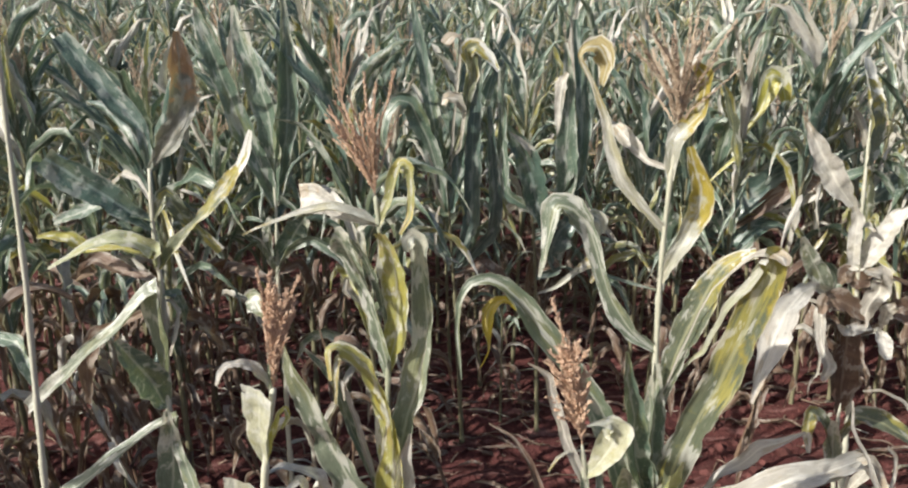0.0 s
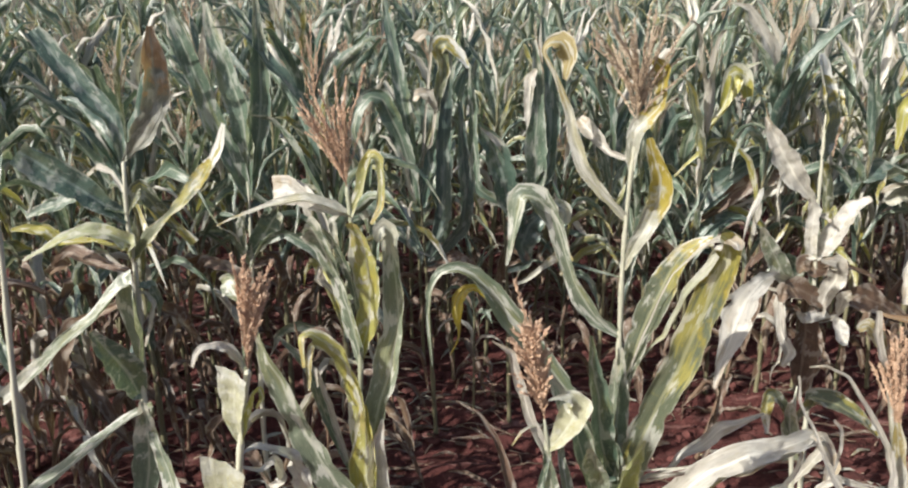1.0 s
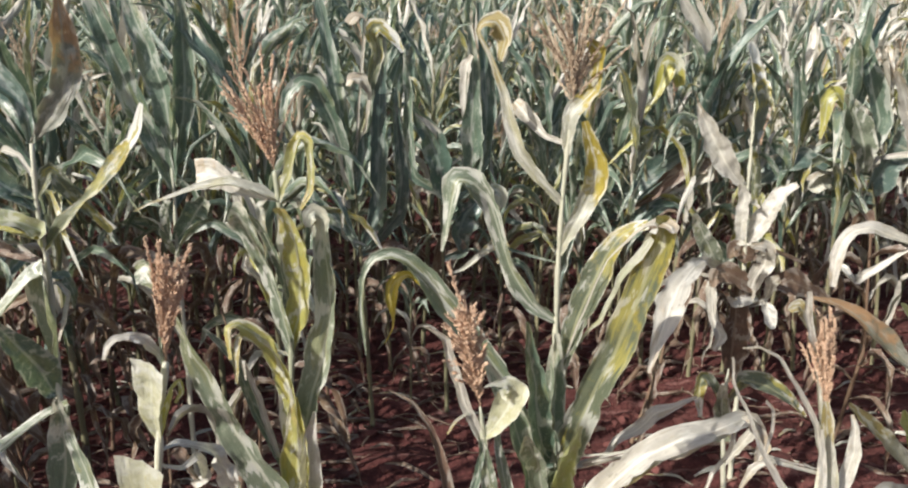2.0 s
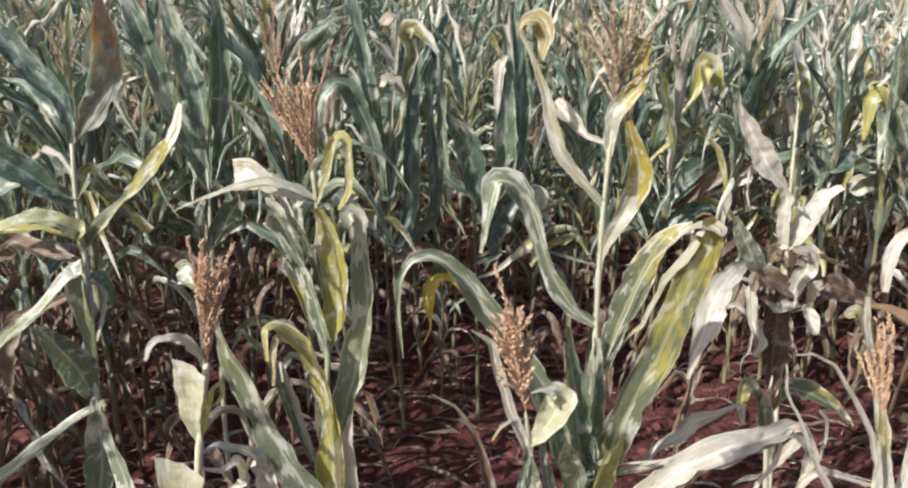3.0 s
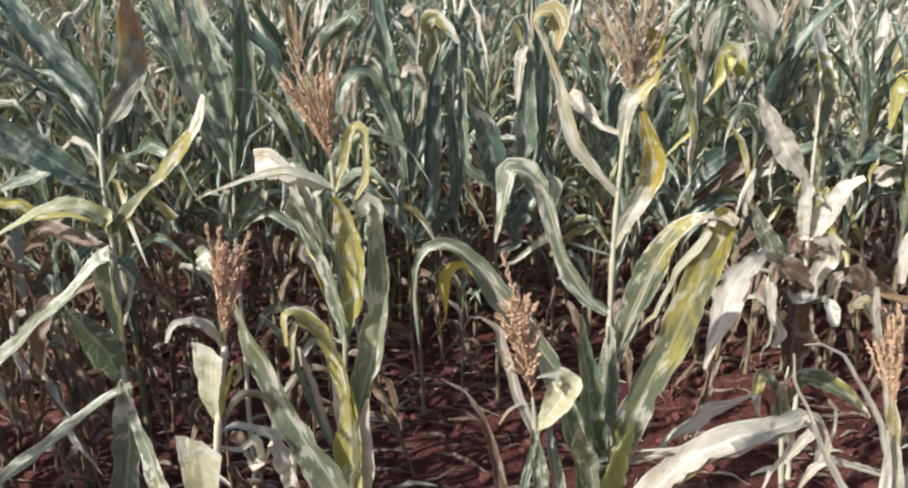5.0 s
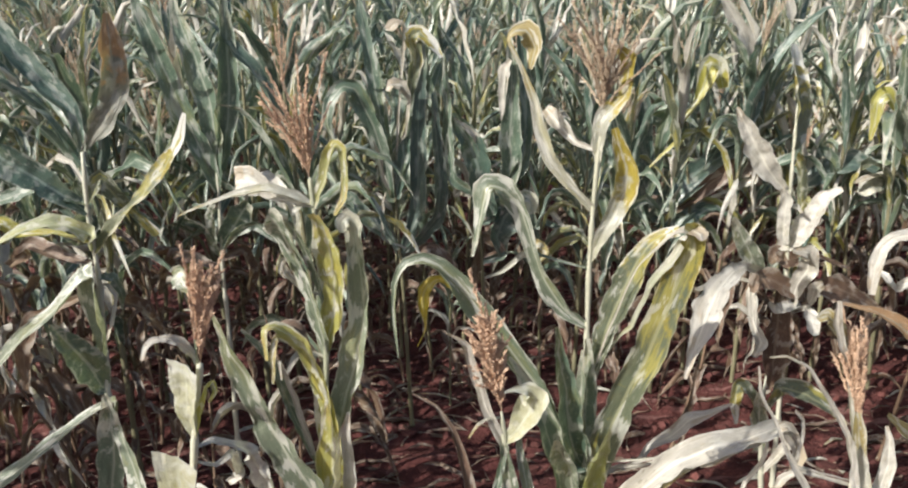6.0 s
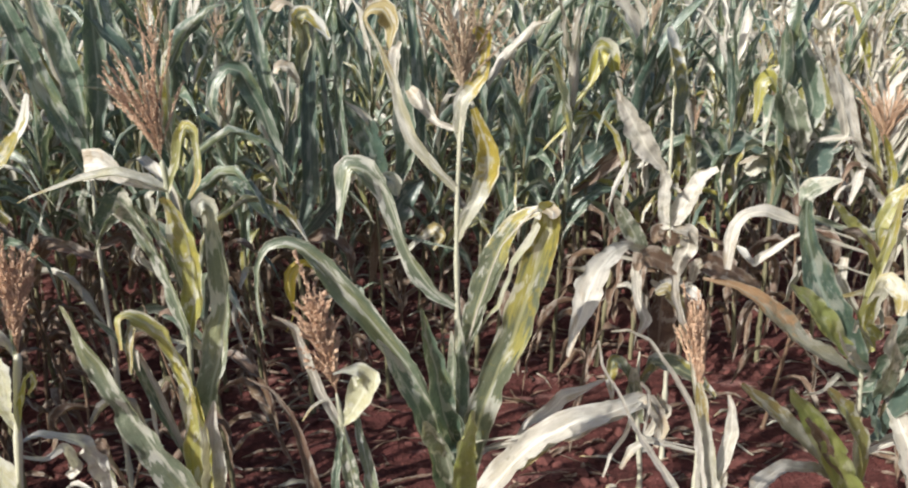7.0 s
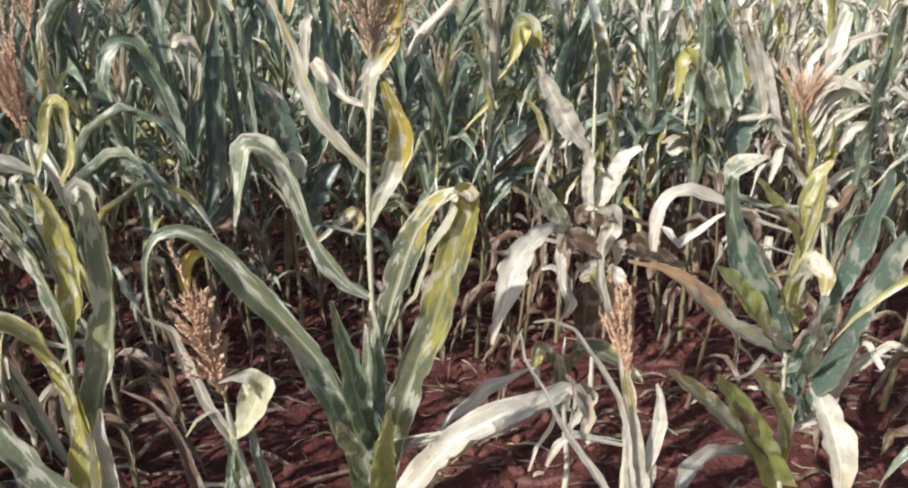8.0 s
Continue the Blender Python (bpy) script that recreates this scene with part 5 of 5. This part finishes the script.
plant(1.167, 2.738, "maize plant with yellow-green top and a curled red-brown leaf",
      [(0.00, 0.000), (0.49, -0.012), (0.66, -0.021), (0.83, -0.027), (1.02, -0.060)],
      [
          leaf(0.71, "k", 0.022, [(0.198, 19, 180, 0.036), (0.140, 73, -166, 0.103), (0.132, 71, -167, 0.093), (0.122, 68, -167, 0.070), (0.123, 67, -168, 0.022)], face=(-75, 20)),
          leaf(0.76, "g", 0.014, [(0.187, 19, 180, 0.023), (0.135, 77, -29, 0.031), (0.151, 84, -64, 0.044), (0.115, 74, -28, 0.039), (0.116, 67, -19, 0.017)], face=(-100, 20)),
          leaf(0.71, "k", 0.019, [(0.172, 19, 180, 0.032), (0.144, 51, 0, 0.096), (0.146, 38, 0, 0.096), (0.123, 33, 0, 0.055), (0.074, 41, 0, 0.018)], face=(-50, 30)),
          leaf(0.83, "k", 0.019, [(0.186, 18, 180, 0.032), (0.160, 84, 132, 0.067), (0.179, 81, 153, 0.067), (0.151, 81, 147, 0.040), (0.105, 82, 124, 0.013)], face=(-85, 15)),
          leaf(0.99, "y", 0.008, [(0.113, 22, 180, 0.013), (0.214, 55, 5, 0.023), (0.083, 65, 17, 0.059), (0.078, 72, 25, 0.082), (0.042, -17, 15, 0.068), (0.083, -70, 20, 0.032)], face=(-105, 25)),
          leaf(0.64, "b", 0.017, [(0.186, 19, 180, 0.028), (0.110, 10, 0, 0.060), (0.099, 45, 0, 0.069), (0.098, -2, 0, 0.047), (0.116, -28, 0, 0.019)], face=(-60, 50)),
          leaf(0.67, "n", 0.008, [(0.172, 19, 180, 0.014), (0.177, 33, -6, 0.023), (0.113, 48, -12, 0.059), (0.108, 36, -11, 0.087), (0.068, -3, -14, 0.059), (0.068, -66, -35, 0.018)], face=(-100, 30)),
          leaf(0.81, "d", 0.007, [(0.109, 20, 0, 0.012), (0.079, 29, -35, 0.023), (0.082, 35, -37, 0.050), (0.068, 54, -91, 0.022)], face=(-120, 30)),
          leaf(0.66, "g", 0.016, [(0.198, 19, 180, 0.027), (0.119, 37, 170, 0.059), (0.105, 27, 170, 0.059), (0.088, -58, 159, 0.037)], face=(-80, 40)),
      ])
plant(2.242, 2.740, "maize plant with a yellow leaf bent over at its tip",
      [(0.00, 0.000), (0.39, -0.039), (0.63, -0.089), (0.84, -0.148), (0.94, -0.179)],
      [
          leaf(0.83, "y", 0.012, [(0.076, 18, 180, 0.020), (0.189, 67, -177, 0.030), (0.146, 76, -175, 0.050), (0.085, 55, -176, 0.064), (0.044, -36, -175, 0.058), (0.086, -86, -144, 0.034), (0.069, -85, -145, 0.012)], face=(-105, 30)),
          leaf(0.89, "w", 0.018, [(0.043, 18, 180, 0.031), (0.091, 78, -130, 0.086), (0.123, 64, -164, 0.090), (0.115, 56, -167, 0.064), (0.056, 40, -160, 0.019)], face=(-115, 25)),
          leaf(0.78, "k", 0.022, [(0.053, 18, 180, 0.036), (0.112, 58, 13, 0.130), (0.111, 58, 13, 0.120), (0.100, 70, 23, 0.037)], face=(-60, 20)),
          leaf(0.89, "g", 0.021, [(0.052, 18, 180, 0.036), (0.219, 77, 12, 0.077), (0.172, 70, 170, 0.076), (0.140, 73, 166, 0.050), (0.093, 69, 163, 0.020)], face=(-100, 20)),
          leaf(0.92, "d", 0.009, [(0.057, 59, 0, 0.015), (0.128, 11, -11, 0.026), (0.187, 66, -161, 0.061), (0.113, 56, -157, 0.050), (0.090, 50, -154, 0.015)], face=(-120, 20)),
          leaf(0.73, "k", 0.019, [(0.075, 18, 180, 0.031), (0.186, 54, 173, 0.101), (0.163, 18, 175, 0.114), (0.123, -17, 174, 0.098), (0.090, -43, 169, 0.025)], face=(-70, 50)),
          leaf(0.81, "d", 0.009, [(0.049, 18, 180, 0.015), (0.137, 43, -172, 0.025), (0.109, -3, -173, 0.035), (0.083, -13, -171, 0.012)], face=(-100, 60)),
          leaf(0.73, "o", 0.009, [(0.066, 18, 180, 0.016), (0.148, 65, -155, 0.030), (0.132, 61, -155, 0.035), (0.077, 33, -156, 0.012)]),
          leaf(0.65, "w", 0.013, [(0.077, 18, 180, 0.021), (0.226, 54, -177, 0.040), (0.085, 11, -175, 0.075), (0.051, -42, -170, 0.040)], face=(-120, 40)),
          leaf(0.90, "g", 0.012, [(0.138, 45, 180, 0.020), (0.150, 51, 164, 0.040), (0.106, 58, 151, 0.050), (0.115, 75, 118, 0.025)], face=(-115, 20)),
      ])


# ---- the plants of the rows behind, and unseen side rows that cast shade ----
def withered_leaves(chance, top):
    """Brown leaves that hang down along a dead stalk."""
    leaves = []
    for c in range(chance.randint(6, 9)):
        height, heading = top * (0.25 + 0.72 * c / 8), 150 * c + chance.uniform(-40, 40)
        reach = chance.uniform(0.22, 0.42)
        segments = [(reach * 0.25, chance.uniform(20, 60), heading), (reach * 0.25, -30, heading), (reach * 0.55, chance.uniform(-85, -65), heading + 30)]
        leaves.append(leaf(min(height, top), chance.choice("nnnnd"), chance.uniform(0.024, 0.048), segments, (heading, 50), chance.uniform(-80, 80)))
    return leaves


def wild_leaves(chance, top, droop, palette=("nnnnn", "ggggbmyd", "ggbbggmd")):
    """Leaves for one plant of the field, turned round its stalk in two ranks, dead and hanging below, green above."""
    leaves = []
    count = chance.randint(15, 20)
    first = chance.uniform(0, 360)
    for c in range(count):
        s = (c + 0.6) / count
        height = top * (0.12 + 0.86 * s)
        heading = first + 180 * (c % 2) + chance.uniform(-40, 40)
        if s < 0.32:
            if chance.random() < 0.15:
                continue
            kind = chance.choice(palette[0])
            reach = chance.uniform(0.24, 0.42)
            segments = [(reach * 0.25, 35, heading), (reach * 0.3, -35, heading), (reach * 0.5, -78, heading + 20)]
        elif s < 0.7:
            kind = chance.choice(palette[1])
            reach = chance.uniform(0.36, 0.58)
            rise = chance.uniform(58, 78)
            segments = [(reach * 0.35, rise, heading), (reach * 0.25, rise - 25 - droop, heading + chance.uniform(-15, 15)),
                        (reach * 0.2, -15 - droop, heading), (reach * 0.25, -62, heading + chance.uniform(-25, 25))]
        else:
            kind = chance.choice(palette[2])
            reach = chance.uniform(0.3, 0.48)
            rise = chance.uniform(60, 82)
            segments = [(reach * 0.5, rise, heading), (reach * 0.35, rise - 12, heading), (reach * 0.2, rise - 40 - droop, heading + chance.uniform(-20, 20))]
        leaves.append(leaf(height, kind, chance.uniform(0.025, 0.052), segments, (heading + 180 + chance.uniform(-70, 70), chance.uniform(15, 55)), chance.uniform(-110, 110)))
    return leaves


LABELS = ["upright grey-green maize plant with dry lower leaves", "blue-green maize plant with drooping leaf tips", "maize plant with rolled leaves and brown lower leaves",
          "thin drought-stressed maize plant with yellowing leaves"]
variants = []
chance = random.Random(7)
for v in range(10):
    top = chance.uniform(1.15, 1.42)
    lean = chance.uniform(-0.05, 0.05)
    with_tassel = (chance.uniform(0.16, 0.22), chance.randint(8, 13), chance.uniform(12, 30), chance.uniform(-12, 12)) if v % 3 != 1 else None
    variants.append(plant(0, -60 - v, LABELS[v % 4], [(0, 0), (top * 0.5, lean * 0.4), (top, lean)], wild_leaves(chance, top, chance.uniform(0, 20)),
                          with_tassel, group="maize plants of the rows behind", rings=12, ribs=5))
pale = []
for v in range(4):
    top = chance.uniform(1.1, 1.35)
    pale.append(plant(0, -80 - v, "bleached straw-coloured maize plant with ragged dry top", [(0, 0), (top * 0.5, 0.02), (top, chance.uniform(-0.05, 0.05))],
                      wild_leaves(chance, top, 25, ("nnd", "ddgyd", "ddddy")), (0.18, 10, 28, 8), group="bleached maize plants", rings=12, ribs=5))
withered = []
for v in range(4):
    top = chance.uniform(0.6, 0.98)
    withered.append(plant(0, -90 - v, "withered brown maize plant with hanging dead leaves", [(0, 0), (top * 0.5, 0.03), (top, chance.uniform(-0.08, 0.08))],
                          withered_leaves(chance, top), thick=0.007, dry=True, group="withered maize plants", rings=12, ribs=5))


def settle_plant(kinds, taken, m):
    """Sets a plant of one of these kinds at m: the first one itself, then copies."""
    which = chance.randrange(len(kinds))
    if (kinds[which].name) in taken:
        copy_thing(kinds[which], m)
    else:
        taken.add(kinds[which].name)
        kinds[which].matrix_basis = m


used = set()
# Last four: side rows out of view, the left two added to cast shade.
ROWS_BEHIND_AND_BESIDE = [(2.04, -2.1, -0.1, 0.2), (2.04, 0.95, 2.9, 0.27), (2.72, -2.2, 3.3, 0.126), (3.4, -2.5, 3.9, 0.126), (4.08, -2.9, 4.4, 0.14), (4.77, -3.2, 5.0, 0.155), (5.44, -3.6, 5.6, 0.17),
               (0.78, -2.9, -1.5, 0.22), (1.4, -2.9, -1.1, 0.22), (0.9, 1.6, 2.5, 0.3), (1.45, 2.1, 3.0, 0.3)]
KEEP_CLEAR = [(-0.54, 2.04, 0.18), (1.23, 2.02, 0.46), (0.82, 2.04, 0.22), (0.31, 2.72, 0.24), (0.35, 3.4, 0.12), (0.0, 2.72, 0.08), (1.1, 2.72, 0.08), (1.76, 2.04, 0.15), (2.24, 2.72, 0.15)]
for row_y, low, high, step in ROWS_BEHIND_AND_BESIDE:
    x = low
    while x < high:
        px, py = x + chance.uniform(-0.05, 0.05), row_y + chance.uniform(-0.07, 0.07)
        x += step * chance.uniform(0.75, 1.3)
        if any(abs(px - cx) < cr and abs(py - cy) < 0.3 for cx, cy, cr in KEEP_CLEAR):
            continue
        m = pose(px, py, 0, chance.uniform(-5, 5), chance.uniform(-5, 5), chance.uniform(0, 360)) @ Matrix.Scale(chance.uniform(0.85, 1.15), 4)
        # More bleached plants to the right, partly standing in for brighter light there.
        settle_plant(pale if px > 0.55 * py + 0.15 and chance.random() < (0.12 if py < 3.2 else 0.65) else variants, used, m)
for k, (px, py, turn, size) in enumerate([(0.08, 2.93, 25, 0.95), (0.23, 3.07, 140, 1.0), (-0.06, 3.08, 250, 0.9), (0.16, 2.62, 80, 0.62)]):
    copy_thing(variants[(3 * k + 1) % 10], pose(px, py, 0, 2, -3, turn) @ Matrix.Scale(size, 4))
WITHERED_AT = [(-1.44, 1.85), (-1.11, 2.11), (-0.89, 1.74), (-0.7, 2.18), (-0.33, 1.88), (0.98, 2.26), (1.7, 2.15), (-1.11, 1.29), (-0.15, 2.44),
               (-0.96, 2.4), (-0.5, 1.72), (-1.25, 1.7), (-1.05, 1.95), (-1.5, 2.3), (-1.2, 2.3)]
for px, py in WITHERED_AT:
    m = pose(px, py, 0, chance.uniform(-9, 9), chance.uniform(-9, 9), chance.uniform(0, 360)) @ Matrix.Scale(chance.uniform(0.8, 1.15), 4)
    settle_plant(withered, used, m)
for v, ob in enumerate(variants + pale + withered):
    if ob.name not in used:
        ob.matrix_basis = pose(-2.0 + 0.4 * v, 6.1, 0, 0, 0, 40 * v)


def far_field():
    """The rows farther off, past counting, as one mesh for each kind of surface."""
    kinds = {}
    makers = []
    for v in range(12):
        top, pieces = chance.uniform(1.2, 1.5), []
        v1, f1 = stalk_grid([(0, 0), (top, chance.uniform(-0.04, 0.04))], 0.011, chance, 4)
        pieces.append(("stalk", np.array(v1), f1, [(0.5, 0.5)] * len(v1)))
        for height, kind, width, segments, face, twist in wild_leaves(chance, top, 10, *([] if v < 8 else [("nnd", "ddgyd", "ddddw")])):
            v1, f1, uv = leaf_grid(segments, width * 1.1, face, twist, chance, 8, 3)
            pieces.append((kind, v1 + np.array((0, 0, height)), f1, uv))
        if v % 2:
            for line in tassel_branches(0.19, 7, 22, 5, chance):
                v1, f1 = tube(line, [0.003] * 8, 3)
                pieces.append(("tassel", np.array(v1) + np.array((0, 0, top)), f1, [(0.5, 0.5)] * len(v1)))
        makers.append(pieces)
    y = 6.12
    while y < 28:
        x, gap = -0.8 * y - 1.5, 0.19 if y < 12 else 0.34
        while x < 1.1 * y + 1.5:
            px, py = x + chance.uniform(-0.08, 0.08), y + chance.uniform(-0.1, 0.1)
            x += gap * chance.uniform(0.8, 1.25)
            a, s = chance.uniform(0, 6.28), chance.uniform(0.85, 1.2)
            turn = np.array(((math.cos(a), math.sin(a), 0), (-math.sin(a), math.cos(a), 0), (0, 0, 1))) * s
            # Paler makers on the right, partly in place of the haze and light there.
            for kind, v1, f1, uv in makers[chance.randrange(8, 12) if px > 0.5 * py and chance.random() < 0.55 else chance.randrange(8)]:
                vs, fs, us, n = kinds.setdefault(kind, ([], [], [], [0]))
                vs.append(v1 @ turn + np.array((px, py, 0)))
                fs += [tuple(i + n[0] for i in f) for f in f1]
                us += uv
                n[0] += len(v1)
        y += 0.68 if y < 12 else 1.05
    root = new("maize_field")
    root.location = (0, 0, 0)
    tagged(root, "dense far rows of grey-green drying maize", "crop", kind="stuff")
    looks = dict(LEAF, stalk=STALK_FIELD_SHADED, tassel=TASSEL_PALE)
    words = {"stalk": "stalks", "tassel": "tassels"}
    for kind, (vs, fs, us, n) in kinds.items():
        tagged(part(words.get(kind, "leaves"), mesh_of("far", np.concatenate(vs), fs, looks[kind], us), root), kind="stuff")


far_field()


# ---- litter on the soil ----
def clods():
    bm = bmesh.new()
    bmesh.ops.create_icosphere(bm, subdivisions=1, radius=1)
    ball = np.array([tuple(v.co) for v in bm.verts])
    tris = [tuple(v.index for v in f.verts) for f in bm.faces]
    bm.free()
    verts, faces = [], []
    for c in range(5200):
        x, y = chance.uniform(-1.9, 3.0), 1.5 + 3.2 * chance.random() ** 1.3
        r = 0.004 + 0.028 * chance.random() ** 3
        k = len(verts)
        for p in ball:
            q = p * r * chance.uniform(0.45, 1.25)
            verts.append((x + q[0] * 1.2, y + q[1], soil_height(x, y) + q[2] * 0.75 + r * 0.15))
        faces += [tuple(i + k for i in t) for t in tris]
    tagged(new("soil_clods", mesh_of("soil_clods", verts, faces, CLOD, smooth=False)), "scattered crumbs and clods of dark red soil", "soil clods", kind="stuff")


def straws():
    verts, faces = [], []
    for c in range(520):
        x, y = chance.uniform(-1.9, 3.0), 1.5 + 3.2 * chance.random() ** 1.2
        a, size, bend = chance.gauss(0.0, 0.8), chance.uniform(0.02, 0.12), chance.uniform(-0.3, 0.3)
        line = []
        for k in range(4):
            b = a + bend * k / 3
            px, py = x + size * k / 3 * math.cos(b), y + size * k / 3 * math.sin(b)
            line.append((px, py, soil_height(px, py) + 0.004 + 0.01 * chance.random()))
        v1, f1 = tube(line, [chance.uniform(0.0012, 0.0035)] * 4, 4)
        n = len(verts)
        verts += v1
        faces += [tuple(i + n for i in f) for f in f1]
    tagged(new("straw_litter", mesh_of("straw_litter", verts, faces, STRAW)), "broken bits of pale straw lying on the soil", "straw", kind="stuff")


def shed_leaves():
    """Dry leaves that lie on the soil, each one a thing."""
    meshes = []
    for v in range(6):
        size = chance.uniform(0.10, 0.26)
        segments = [(size * 0.4, chance.uniform(5, 18), 0), (size * 0.35, chance.uniform(-12, 12), chance.uniform(-30, 30)), (size * 0.35, chance.uniform(-25, -8), chance.uniform(-60, 60))]
        verts, faces, uvs = leaf_grid(segments, chance.uniform(0.008, 0.026), (0, 88), chance.uniform(-60, 60), chance, 12, 5, 0.5)
        meshes.append(mesh_of("fallen_leaf", verts, faces, LEAF["nnonnn"[v]], uvs))
    for c in range(230):
        x, y = chance.uniform(-1.8, 2.9), 1.6 + 2.8 * chance.random() ** 1.2
        ob = new("fallen_leaf", meshes[c % 6])
        ob.matrix_world = pose(x, y, soil_height(x, y) + 0.008, chance.uniform(-14, 14), chance.uniform(-8, 4), chance.gauss(0, 32) + chance.choice((0, 180)))
        tagged(ob, "curled dry maize leaf lying on red soil", "leaf", "fallen leaves on the soil")


def torn_litter():
    """Shreds of dead leaves strewn between the rows, past counting."""
    for kind, count, words in (("n", 520, "brown torn shreds of dead maize leaves"), ("o", 130, "pale torn shreds of dead maize leaves")):
        verts, faces, uvs, n = [], [], [], 0
        for c in range(count):
            x, y = chance.uniform(-1.8, 3.0), 1.5 + 0.68 * chance.choice((0, 0, 0, 1, 1, 2, 3)) + chance.uniform(-0.05, 0.62)
            size, heading = 0.04 + 0.22 * chance.random() ** 2, chance.gauss(0, 26) + chance.choice((0, 180))
            segments = [(size * 0.4, chance.uniform(0, 20), heading), (size * 0.35, chance.uniform(-8, 8), heading + chance.uniform(-20, 20)), (size * 0.3, chance.uniform(-30, 0), heading + chance.uniform(-30, 30))]
            v1, f1, uv = leaf_grid(segments, chance.uniform(0.005, 0.026), (chance.uniform(0, 360), 60), chance.uniform(-90, 90), chance, 7, 3, 0.6)
            verts.append(v1 + np.array((x, y, soil_height(x, y) + 0.004)))
            faces += [tuple(i + n for i in f) for f in f1]
            uvs += uv
            n += len(v1)
        tagged(new("leaf_litter", mesh_of("leaf_litter", np.concatenate(verts), faces, LEAF[kind], uvs)), words + " on the soil", "leaf litter", kind="stuff")


clods()
straws()
torn_litter()
shed_leaves()
